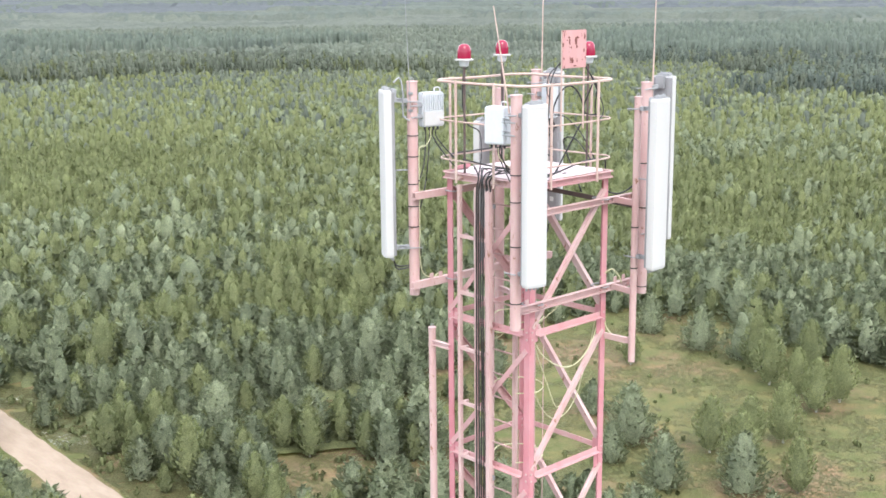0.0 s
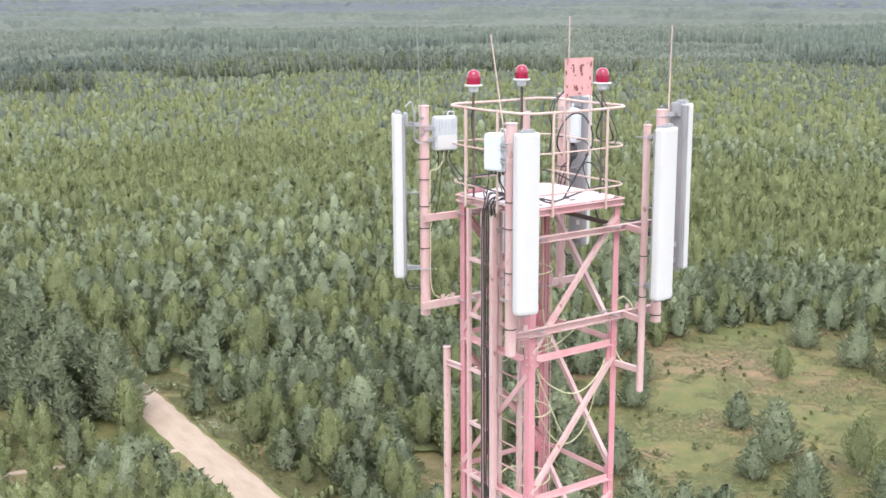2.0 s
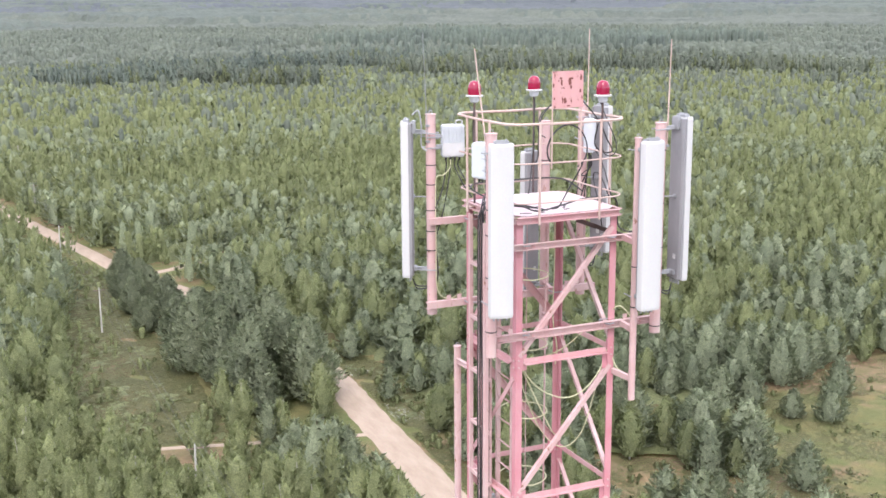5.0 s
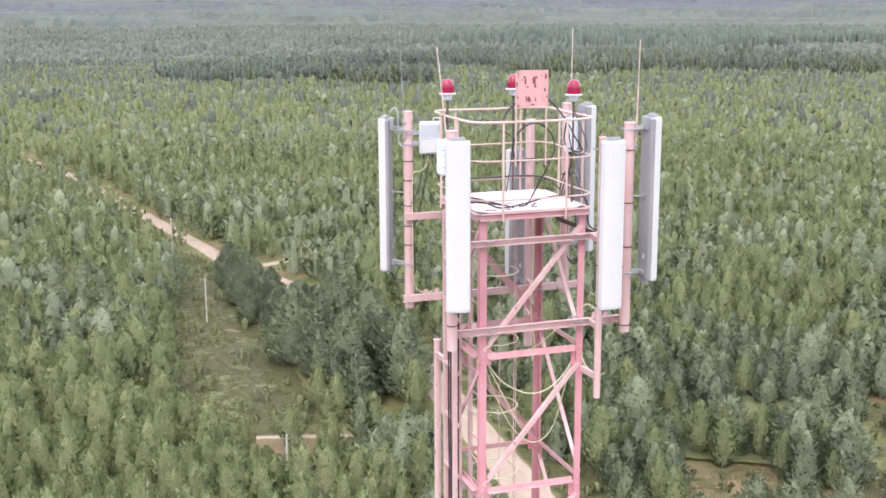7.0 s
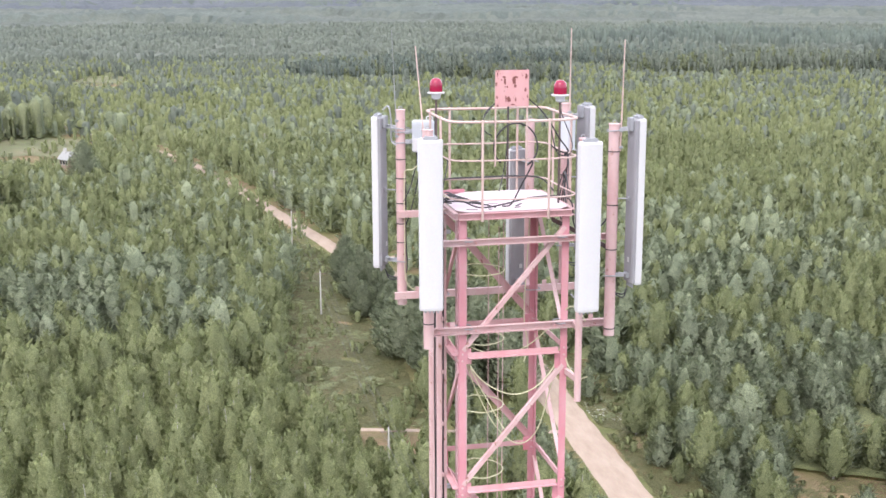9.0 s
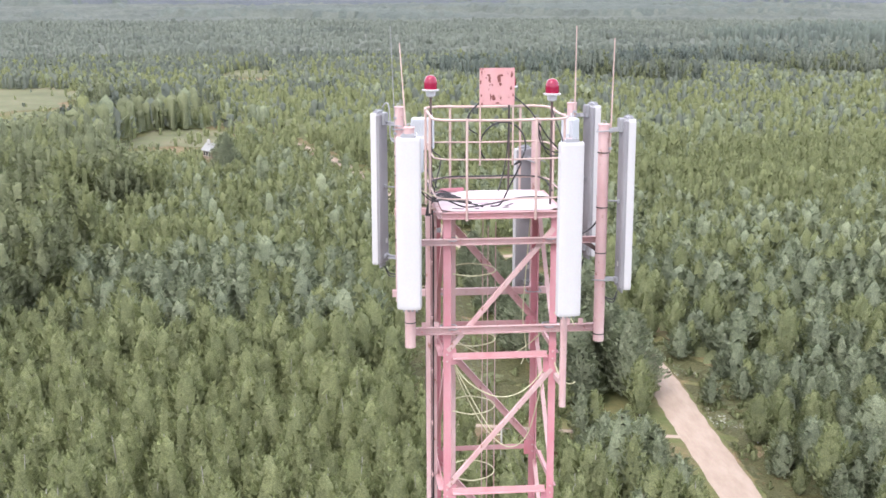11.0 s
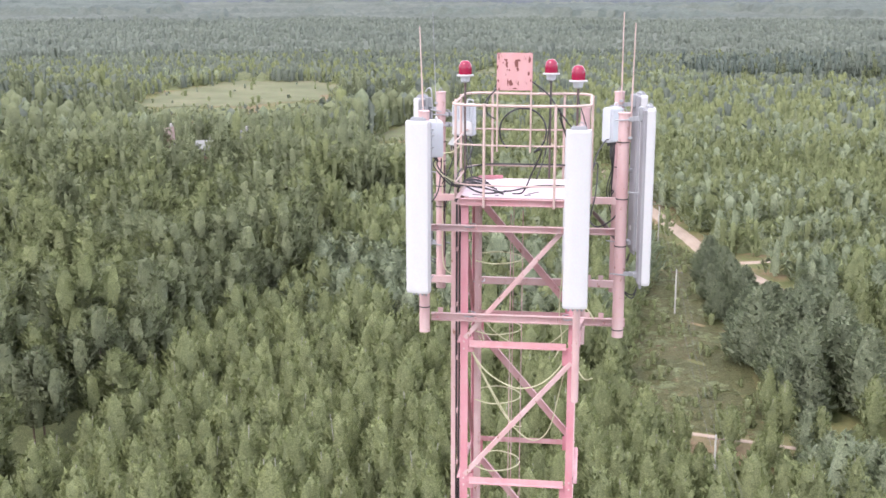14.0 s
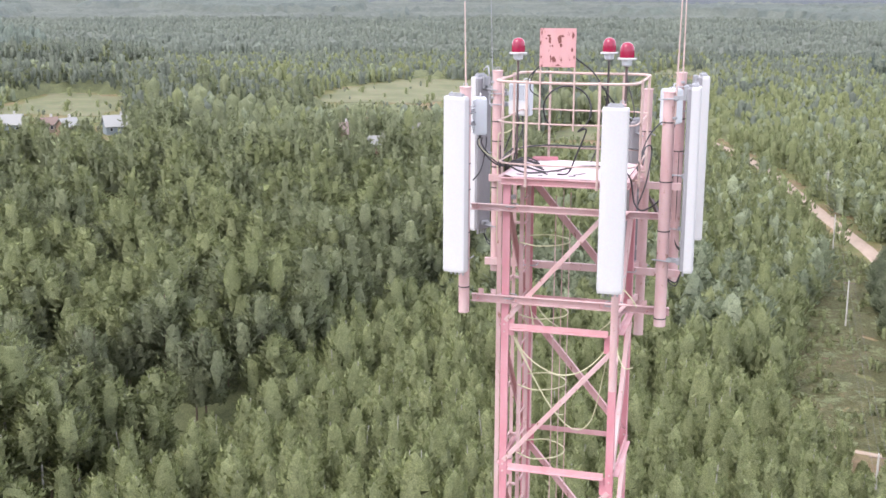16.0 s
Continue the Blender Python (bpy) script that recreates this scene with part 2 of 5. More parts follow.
FIELDS = [
    [(-186, 400), (-196, 453), (-186, 520), (-150, 528), (-130, 500), (-124, 433), (-150, 405)],
    [(-80, 317), (-73, 362), (-50, 360), (-46, 322)],
    [(-275, 322), (-298, 398), (-260, 392), (-230, 330)],
    [(-84, 596), (-80, 640), (-58, 630), (-60, 580)],
    [(-150, 172), (-152, 196), (-136, 194), (-94, 152), (-98, 144), (-134, 168)],
]
HOUSES = [(-231, 282, 35, 7), (-220, 286, 60, 4.5), (-212, 284, 75, 5.5), (-199, 290, 45, 7.5), (-128, 297, 80, 7), (-110, 277, 20, 5), (-105.5, 294, 50, 7), (-46, 296, 130, 4)]


def inside(poly, x, y):
    r = np.zeros(x.shape, bool)
    for (x0, y0), (x1, y1) in zip(poly, poly[1:] + poly[:1]):
        cross = (y0 > y) != (y1 > y)
        r ^= cross & (x < (x1 - x0) * (y - y0) / ((y1 - y0) if y1 != y0 else 1e-9) + x0)
    return r


def distance_to(line, x, y):
    d = np.full(x.shape, 1e9)
    for (x0, y0), (x1, y1) in zip(line, line[1:]):
        l2 = (x1 - x0) ** 2 + (y1 - y0) ** 2
        t = np.clip(((x - x0) * (x1 - x0) + (y - y0) * (y1 - y0)) / l2, 0, 1)
        d = np.minimum(d, np.hypot(x - x0 - t * (x1 - x0), y - y0 - t * (y1 - y0)))
    return d


def drift(x, y, size, seed=0.0):
    """Smooth patches from -1 to 1, about size metres across."""
    a, b = x / size + seed, y / size - seed * 1.7
    return (np.sin(a * 2.1 + 1.3 * np.sin(b * 1.7 + seed)) + np.sin(b * 2.6 + 1.1 * np.sin(a * 1.9)) + 0.6 * np.sin(a * 4.7 + b * 3.9 + seed)) / 2.6


def rise(r):
    """The land climbs gently towards the horizon."""
    return np.interp(r, [0, 1300, 2200, 3500, 4700], [0, 0, 4, 18, 42])


# ---- ground, road, fields ----
bm = bmesh.new()
radii = [0, 30, 60, 100, 150, 220, 330, 500, 800, 1300, 2200, 3500, 4700]
rings = []
for r in radii[1:]:
    rings.append([bm.verts.new((r * math.cos(i * math.tau / 72), r * math.sin(i * math.tau / 72), float(rise(r)))) for i in range(72)])
mid = bm.verts.new((0, 0, 0))
for i in range(72):
    bm.faces.new((mid, rings[0][i], rings[0][(i + 1) % 72]))
for a, b in zip(rings, rings[1:]):
    for i in range(72):
        bm.faces.new((a[i], b[i], b[(i + 1) % 72], a[(i + 1) % 72]))
tagged(mesh_object("ground", bm, GRASS), "grassy forest floor with bare brown patches", "ground", kind="structure")


def ribbon(name, line, width, z, label):
    P = [Vector((x, y, 0)) for x, y in line]
    fine = []
    for i in range(len(P) - 1):
        a, b, c, d = P[max(i - 1, 0)], P[i], P[i + 1], P[min(i + 2, len(P) - 1)]
        for k in range(10):
            t = k / 10
            fine.append(0.5 * ((2 * b) + (c - a) * t + (2 * a - 5 * b + 4 * c - d) * t * t + (3 * b - a - 3 * c + d) * t ** 3))
    fine.append(P[-1])
    bm = bmesh.new()
    rows = []
    for i, p in enumerate(fine):
        q = (fine[min(i + 1, len(fine) - 1)] - fine[max(i - 1, 0)]).normalized()
        s = Vector((-q.y, q.x, 0))
        w = width / 2 * float(np.interp(p.y, [115, 170], [1.0, 0.76])) * (1 + 0.03 * math.sin(i * 1.9) + 0.02 * math.sin(i * 4.3))
        rows.append([bm.verts.new(p + s * w * k + Vector((0, 0, h))) for k, h in ((-1.12, -0.03), (-0.92, z), (-0.3, z + 0.02), (0, z + 0.05), (0.3, z + 0.02), (0.92, z), (1.12, -0.03))])
    for a, b in zip(rows, rows[1:]):
        for j in range(6):
            bm.faces.new((a[j + 1], a[j], b[j], b[j + 1]))
    return tagged(mesh_object(name, bm, SAND, True), label, "road", kind="structure")


ribbon("road", ROAD, 3.7, 0.06, "pale sandy gravel road through the young forest")
ribbon("side_road", SIDE, 2.3, 0.05, "pale gravel side road branching off")
ribbon("track", TRACK, 0.75, 0.05, "narrow sandy track across the power line clearing")
for poly in FIELDS:
    bm = bmesh.new()
    vs = []
    for (x0, y0), (x1, y1) in zip(poly, poly[1:] + poly[:1]):
        for k in range(14):
            x, y = x0 + (x1 - x0) * k / 14, y0 + (y1 - y0) * k / 14
            vs.append(bm.verts.new((x + 1.6 * math.sin(y * 0.22) + 0.7 * math.sin(y * 0.8), y + 2.5 * math.sin(x * 0.2 + 2) + math.sin(x * 0.7), 0.12)))
    bmesh.ops.triangulate(bm, faces=[bm.faces.new(vs)])
    tagged(mesh_object("field", bm, FIELD), "yellow-green mown hay field among trees", "field", kind="structure")


# ---- woods ----
rng = np.random.default_rng(7)


def crown_profile(kind, u):
    """Radius of a crown from its base (u 0) to its tip (u 1): 0 birch, 1 pine, 2 old tree."""
    u = np.clip(u, 0, 1)

    def form(peak, low, high, foot):
        return np.where(u < peak, foot + (1 - foot) * (u / peak) ** low, (np.clip(1 - u, 0, 1) / (1 - peak)) ** high)
    return np.where(kind == 0, form(0.40, 0.7, 0.58, 0.35), np.where(kind == 1, form(0.26, 0.6, 0.56, 0.6), form(0.50, 0.7, 0.48, 0.4)))


def leafy(pos, h, r, base, kind, cards, size, sides, levels, core=0.72, up=0.30):
    """Vertices and triangles of many trees: a rough inner crown each, and pointed leaf sprays on it."""
    n = len(pos)
    V, F = [], []
    us = np.linspace(0.0, 0.82 if levels < 4 else 0.9, levels)
    ang = (np.arange(sides) / sides * math.tau)[None, None, :] + rng.uniform(0, 6.28, (n, 1, 1)) + us[None, :, None] * 0.7
    rad = crown_profile(kind[:, None], us[None, :])[:, :, None] * r[:, None, None] * core * rng.uniform(0.75, 1.2, (n, levels, sides))
    x = pos[:, 0][:, None, None] + rad * np.cos(ang)
    y = pos[:, 1][:, None, None] + rad * np.sin(ang)
    z = (base[:, None] + us[None, :] * (h - base)[:, None])[:, :, None] + rng.uniform(-0.04, 0.04, (n, levels, sides)) * h[:, None, None] + np.zeros((n, 1, 1))
    ring = np.stack([x, y, z], -1).reshape(n, levels * sides, 3)
    tip = np.stack([pos[:, 0], pos[:, 1], h * np.where(kind == 2, 0.93, 0.97)], -1)[:, None, :]
    V.append(np.concatenate([ring, tip], 1).reshape(-1, 3))
    lift = (up - 0.2 + 1.1 * us)[None, :, None] + np.zeros((n, levels, sides))
    soft = np.stack([np.cos(ang) + 0 * lift, np.sin(ang) + 0 * lift, lift], -1).reshape(n, levels * sides, 3)
    N = [np.concatenate([soft, np.tile((0.0, 0.0, 1.0), (n, 1, 1))], 1).reshape(-1, 3)]
    per = levels * sides + 1
    tris = []
    for a in range(levels - 1):
        for s in range(sides):
            p, q = a * sides + s, a * sides + (s + 1) % sides
            tris += [(p, q, q + sides), (p, q + sides, p + sides)]
    for s in range(sides):
        p, q = (levels - 1) * sides + s, (levels - 1) * sides + (s + 1) % sides
        tris.append((p, q, per - 1))
    F.append((np.array(tris)[None] + (np.arange(n) * per)[:, None, None]).reshape(-1, 3))
    if cards:
        off = n * per
        u = np.clip(1.0 - rng.uniform(0.0, 1, (n, cards)) ** np.where(kind == 2, 0.85, 0.66)[:, None], 0, 1)
        a = rng.uniform(0, math.tau, (n, cards))
        k = kind[:, None]
        # boughs: the crown swells and shrinks round and up the stem
        wave = np.sin(3 * a + 9 * u + rng.uniform(0, 6, (n, 1))) * np.sin(np.where(k == 2, 11.0, 16.0) * u + 2 * a + rng.uniform(0, 6, (n, 1)))
        lump = 1 + np.where(k == 0, 0.20, 0.26) * wave
        depth = 1.04 - 0.42 * rng.uniform(0, 1, (n, cards)) ** 1.6
        rr = crown_profile(k, u) * r[:, None] * lump * depth
        c = np.stack([pos[:, :1] + rr * np.cos(a), pos[:, 1:2] + rr * np.sin(a), base[:, None] + u * (h - base)[:, None]], -1)
        out = np.where(k == 0, 0.50, np.where(k == 1, 0.80, 0.72))
        t = np.stack([np.cos(a) * out, np.sin(a) * out, np.where(k == 0, 0.85, 0.62) + 0 * a], -1) + rng.normal(0, 0.30, (n, cards, 3))
        t /= np.linalg.norm(t, axis=-1, keepdims=True)
        b = np.stack([-np.sin(a), np.cos(a), 0 * a], -1) + rng.normal(0, 0.45, (n, cards, 3))
        b -= t * (b * t).sum(-1, keepdims=True)
        b /= np.linalg.norm(b, axis=-1, keepdims=True)
        s = size * rng.uniform(0.65, 1.3, (n, cards, 1)) * np.sqrt(np.clip(r / 1.2, 0.5, 2.5))[:, None, None]
        tri = np.stack([c - t * s * 0.45 + b * s * 0.27, c + t * s * 0.6, c - t * s * 0.45 - b * s * 0.27], 2)
        V.append(tri.reshape(-1, 3))
        face = np.stack([np.cos(a), np.sin(a), up - 0.2 + 1.1 * u + 0.5 * (lump - 1)], -1) + rng.normal(0, 0.20, (n, cards, 3))
        N.append(np.repeat(face.reshape(-1, 3), 3, axis=0))
        F.append((np.arange(n * cards * 3).reshape(-1, 3)) + off)
    N = np.concatenate(N)
    return np.concatenate(V), np.concatenate(F), N / np.linalg.norm(N, axis=1, keepdims=True)


def mesh_from(name, V, F, mat, N=None):
    me = bpy.data.meshes.new(name)
    me.vertices.add(len(V))
    me.vertices.foreach_set("co", np.ascontiguousarray(V, np.float32).ravel())
    me.loops.add(len(F) * 3)
    me.loops.foreach_set("vertex_index", np.ascontiguousarray(F, np.int32).ravel())
    me.polygons.add(len(F))
    me.polygons.foreach_set("loop_start", np.arange(0, len(F) * 3, 3, dtype=np.int32))
    me.update(calc_edges=True)
    if N is not None:
        me.normals_split_custom_set_from_vertices(N.tolist())
    me.materials.append(mat)
    return me


def stand(x, y):
    """What grows at a place: whether a tree may stand, its height, kind, and the wood's age."""
    n = len(x)
    ok = np.ones(n, bool)
    d_road = distance_to(ROAD, x, y)
    ok &= d_road > np.where(y > 150, 3.3, np.where(x < 31, np.where(y < 98, 5.4, 4.4), 3.3))
    ok &= ~((x > 36) & (x < 75) & (y < 92) & (drift(x, y, 9, 7.0) > 0.12))
    ok &= ~((d_road < 7.5) & (y < 126) & (x > 31) & (rng.uniform(0, 1, n) < 0.85))
    ok &= distance_to(SIDE, x, y) > 2.6
    ok &= ~((np.abs(y - 99.3) < 1.8) & (x > -2) & (x < 30))
    ok &= ~inside(CORRIDOR, x, y)
    ok &= ~inside(GLADE, x, y)
    for f in FIELDS:
        ok &= ~inside(f, x + 9 * drift(x, y, 16, 31.0), y + 16 * drift(x, y, 22, 32.0))
        ok |= inside(f, x, y) & (rng.uniform(0, 1, n) < 0.05)
    for hx, hy, _, s in HOUSES:
        ok &= np.hypot(x - hx, y - hy) > s + 1.5
    ok &= np.hypot(x, y) > 10
    pine_share = np.full(n, 0.35)
    d = np.hypot(x, y + 12)
    right = x > 31
    pine_share = np.where(right & (y < 150), 0.45 + 0.5 * drift(x, y, 22, 1.0), pine_share)
    pine_share = np.where(right & (y < 112), pine_share + 0.25, pine_share)
    pine_share = np.where(~right & (y < 128), 0.0, pine_share)
    pine_share = np.where(~right & (y >= 128) & (x > -48), 0.5 + 0.5 * drift(x, y, 25, 2.0), pine_share)
    pine_share = np.where(d > 190, 0.22 + 0.42 * drift(x, y, 60, 3.0), pine_share)
    kind = (rng.uniform(0, 1, n) < pine_share).astype(int)
    h = rng.normal(5.4, 1.0, n) + 0.9 * drift(x, y, 30, 4.0)
    h = np.where(right & (y < 118), h * 0.80, h)
    h = np.where(~right & (y < 125), rng.normal(6.0, 0.95, n), h)
    old = (x < -49 - 6 * drift(x, y, 30, 5.0)) & (y < 240) & (y > 20)
    old |= (x < -60) & (y < 420) & (drift(x, y, 70, 6.0) > 0.0)
    old |= (d > 400) & (drift(x, y, 230, 8.0) + 0.5 * drift(x, y, 90, 9.0) > 0.75)
    for p in STANDS:
        old |= inside(p, x + 14 * drift(x, y, 30, 17.0), y + 14 * drift(x, y, 34, 18.0))
    grove = inside(GROVE, x, y)
    kind = np.where(old, 2, kind)
    h = np.where(old, rng.normal(10.8, 2.0, n), h)
    h = np.where(grove, rng.normal(9, 2.5, n), h)
    for p in STANDS:
        h = np.where(old & inside(p, x + 14 * drift(x, y, 30, 17.0), y + 14 * drift(x, y, 34, 18.0)), rng.normal(9.5, 1.6, n), h)
    h = np.where((x > 6) & (x < 28) & (y > 82) & (y < 99), h * 0.68, h)
    kind = np.where((x > 17) & (x < 29) & (y < 99) & (rng.uniform(0, 1, n) < 0.5), 1, kind)
    h = np.clip(h, 2.2, 20)
    low = overlooks(x, y, h)
    ok &= ~(low & (rng.uniform(0, 1, n) < 0.55))
    h = np.where(low, rng.uniform(1.2, 2.2, n), h)
    kind = np.where(low, 0, kind)
    return ok, h, kind, old & ~low


def overlooks(x, y, h):
    """Whether growth of that height stands right before a field, house or track and must stay low."""
    d = np.hypot(x, y + 12)
    hit = np.zeros(len(x), bool)
    for f in np.linspace(0.1, 1.0, 10):
        k = 1 + f * h / (44.4 - h)
        qx, qy = x * k, (y + 12) * k - 12
        for p in FIELDS[:4]:
            hit |= inside(p, qx, qy)
        for hx, hy, _, sz in HOUSES:
            hit |= np.hypot(qx - hx, qy - hy) < sz * 0.5 + 0.8
        hit |= (distance_to(ROAD, qx, qy) < 1.3) & (rng.uniform(0, 1, len(x)) < 0.45) & (qy > 150) & (qy < 330) & (y > 140)
        hit |= (distance_to(SIDE, qx, qy) < 1.0) & (qx > 19) & (qx < 24)
        hit |= (distance_to(TRACK, qx, qy) < 0.6) & (rng.uniform(0, 1, len(x)) < 0.35) & (qx > 4) & (qx < 21)
    return hit


def jittered(x0, x1, y0, y1, step):
    gx, gy = np.meshgrid(np.arange(x0, x1, step), np.arange(y0, y1, step))
    x, y = gx.ravel(), gy.ravel()
    return x + rng.uniform(-0.45, 0.45, len(x)) * step, y + rng.uniform(-0.45, 0.45, len(y)) * step


def in_view(x, y, margin=6):
    a = np.degrees(np.arctan2(x, y + 12))
    return (a > -42 - margin) & (a < 64 + margin)


BIGPINES = [(11.5, 140), (16, 130), (15.8, 108), (19.5, 100.5), (25.5, 104), (27, 113), (26.5, 127), (22.5, 145), (17, 164), (13, 170), (12, 150)]
GROVE = [(-100, 215), (-60, 235), (-62, 400), (-230, 420), (-260, 250)]
STANDS = [
    [(30, 551), (67, 543), (109, 558), (149, 602), (190, 615), (252, 583), (286, 662), (217, 699), (131, 662), (36, 637)],
    [(610, 542), (534, 456), (527, 409), (566, 387), (674, 364), (1081, 589), (966, 752), (784, 697)],
    [(366, 248), (409, 254), (420, 224), (581, 313), (578, 351), (491, 322)],
]
GLADE_TREES = [(107.6, 84.9, 1, 2), (95.2, 77.6, 0, 1), (79.3, 69.4, 1, 1), (76, 61.4, 1, 3), (77.5, 62.5, 1, 2), (70.8, 59.4, 1, 1), (101, 62.1, 0, 4), (79.5, 54.4, 0, 4), (87, 51.1, 0, 4), (97.1, 53.7, 0, 3), (101.7, 53.7, 0, 4), (106.7, 69.9, 1, 4), (106.2, 75.7, 1, 3), (74, 46.8, 1, 4), (75.5, 48, 0, 4), (69.8, 52.3, 1, 2), (77.7, 43.5, 0, 3), (82.4, 51.9, 0, 4), (74.8, 80.4, 1, 1), (81.1, 86.6, 1, 2), (60.6, 74.5, 1, 3), (71.7, 82.8, 1, 0), (61, 67.4, 1, 2), (104, 66, 0, 4), (100, 58, 0, 3), (109, 62, 0, 4)]
NEAR_STRETCH = [(33, 72), (58, 66), (62, 82), (82, 93), (70, 108), (33, 104)]


def boughs(place, h, count):
    """The crown of a tall tree as overlapping leafy masses: one at the top, the others lower round it."""
    n = len(h)
    a = np.arange(count)[None, :] * 2.4 + rng.uniform(0, 6.28, (n, 1)) + rng.normal(0, 0.3, (n, count))
    out = np.where(np.arange(count)[None, :] == 0, 0.0, rng.uniform(0.09, 0.22, (n, count))) * h[:, None]
    top = h[:, None] * np.where(np.arange(count)[None, :] == 0, 1.0, rng.uniform(0.60, 0.93, (n, count)))
    spots = np.stack([place[:, :1] + out * np.cos(a), place[:, 1:2] + out * np.sin(a)], -1).reshape(-1, 2)
    wide = h[:, None] * rng.uniform(0.14, 0.20, (n, count))
    low = np.maximum(top - h[:, None] * rng.uniform(0.34, 0.46, (n, count)), 0.3)
    return spots, top.ravel(), wide.ravel(), low.ravel()


def woods(name, x, y, cards, size, sides, levels, label, far=False, crowd=1.0):
    ok, h, kind, old = stand(x, y)
    ok &= ~inside(BIGPINES, x, y) & ~inside(NEAR_STRETCH, x, y)
    ok &= ~(old & (rng.uniform(0, 1, len(x)) < (0.3 if far else 0.64)))
    x, y, h, kind = x[ok], y[ok], h[ok], kind[ok]
    r = np.where(kind == 0, h * 0.275, np.where(kind == 1, h * 0.36, h * 0.33)) * rng.uniform(0.8, 1.25, len(x)) * crowd
    base = np.where(kind == 2, h * 0.12, h * 0.08)
    species = np.where(kind == 2, rng.choice([0, 0, 2, 2, 2], len(x)), kind)
    species = np.where((kind == 2) & (drift(x, y, 14, 15.0) > 0.35), 0, species)
    # index 3 is no tree species but the haze-tinted leaf colour
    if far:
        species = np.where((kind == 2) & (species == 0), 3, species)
    for p in STANDS:
        species = np.where((kind == 2) & inside(p, x + 14 * drift(x, y, 30, 17.0), y + 14 * drift(x, y, 34, 18.0)) & (rng.uniform(0, 1, len(x)) < 0.65), 4, species)
    species = np.where(inside(GROVE, x, y) & (rng.uniform(0, 1, len(x)) < 0.8), 2, species)
    # the share of trees painted in the haze tint grows with distance
    haze_share = np.clip((np.hypot(x, y) - 300) / 480, 0, 1) if far else 0.0
    species = np.where((rng.uniform(0, 1, len(x)) < haze_share) & (species != 4), 3, species)
    if name == "wood_close":
        pale = species == 0
        trunks("birch_trunks", x[pale], y[pale], h[pale], BIRCHBARK, "slim white birch trunks in the dense wood")
        trunks("brown_trunks", x[~pale], y[~pale], h[~pale], BARK, "brown pine and spruce trunks in the dense wood")
    for k, mat, word in ((0, BIRCH, "birch"), (1, PINE, "pine"), (2, OLDLEAF, "old"), (3, FARHAZELEAF, "mixed"), (4, DARKWOOD, "conifer")):
        for tall in (0, 1):
            sel = (species == k) & ((kind == 2) == bool(tall))
            if not sel.any():
                continue
            place, top, wide, low, form, many = np.stack([x, y], 1)[sel], h[sel], r[sel], base[sel], kind[sel], cards
            if tall:
                place, top, wide, low = boughs(place, top, 3 if far else 6)
                form, many = np.full(len(top), 2), int(cards * (0.66 if cards > 150 else 0.8))
            V, F, N = leafy(place, top, wide, low, form, many, size, sides, levels, 0.48 if tall and not far else 0.58 if cards > 30 else 0.74, 0.4 if far else 1.35 if tall else 0.85)
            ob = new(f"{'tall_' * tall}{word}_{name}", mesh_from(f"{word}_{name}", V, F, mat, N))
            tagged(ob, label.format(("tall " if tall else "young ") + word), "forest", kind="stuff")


def trunks(name, x, y, h, mat, label):
    """Slim tapered stems, some leaning."""
    k = len(x)
    a = np.arange(5) / 5 * math.tau
    w = h * 0.011 + 0.02
    lean = rng.normal(0, 0.04, (k, 2)) * h[:, None]
    low = np.stack([x[:, None] + w[:, None] * np.cos(a), y[:, None] + w[:, None] * np.sin(a), np.zeros((k, 5))], -1)
    top = np.stack([(x + lean[:, 0])[:, None] + 0.3 * w[:, None] * np.cos(a), (y + lean[:, 1])[:, None] + 0.3 * w[:, None] * np.sin(a), np.repeat(h[:, None] * 0.95, 5, 1)], -1)
    V = np.concatenate([low, top], 1).reshape(-1, 3)
    f = [(i, (i + 1) % 5, 5 + (i + 1) % 5) for i in range(5)] + [(i, 5 + (i + 1) % 5, 5 + i) for i in range(5)]
    F = (np.array(f)[None] + (np.arange(k) * 10)[:, None, None]).reshape(-1, 3)
    tagged(new(name, mesh_from(name, V, F, mat)), label, "tree trunks", kind="stuff")


x, y = jittered(-150, 175, 30, 190, 2.75)
d = np.hypot(x, y + 12)
s = in_view(x, y) & (d < 124) & (d > 60)
woods("wood_close", x[s], y[s], 520, 0.42, 5, 3, "dense {} wood below the tower")
s = in_view(x, y) & (d < 178) & (d >= 124)
woods("wood_beyond", x[s], y[s], 300, 0.52, 5, 3, "dense {} wood beyond the clearing", crowd=1.14)
x, y = jittered(-270, 310, -30, 330, 2.8)
d = np.hypot(x, y + 12)
s = in_view(x, y, 3) & (d >= 178) & (d < 330)
woods("wood_middle", x[s], y[s], 56, 0.82, 3, 2, "{} wood in the middle distance", crowd=1.26)
x, y = jittered(-560, 720, -100, 760, 3.8)
d = np.hypot(x, y + 12)
s = in_view(x, y, 1) & (d >= 330) & (d < 740)
woods("wood_far", x[s], y[s], 7, 1.4, 3, 2, "{} woods far off", far=True, crowd=1.35)
# the undergrowth between the crowns
az, ra = np.meshgrid(np.radians(np.arange(-46, 69, 0.45)), 105 * np.exp(np.arange(0, math.log(735 / 105), 0.018)))
shape = az.shape
x, y = (ra * np.sin(az)).ravel(), (ra * np.cos(az) - 12).ravel()
ok, h, kind, old = stand(x, y)
ok &= (distance_to(ROAD, x, y) > 7) & (distance_to(SIDE, x, y) > 5.5) & ~inside(BIGPINES, x, y)
for f in FIELDS:
    for dx, dy in ((7, 0), (-7, 0), (0, 8), (0, -8), (0, 0)):
        ok &= ~inside(f, x + dx, y + dy)
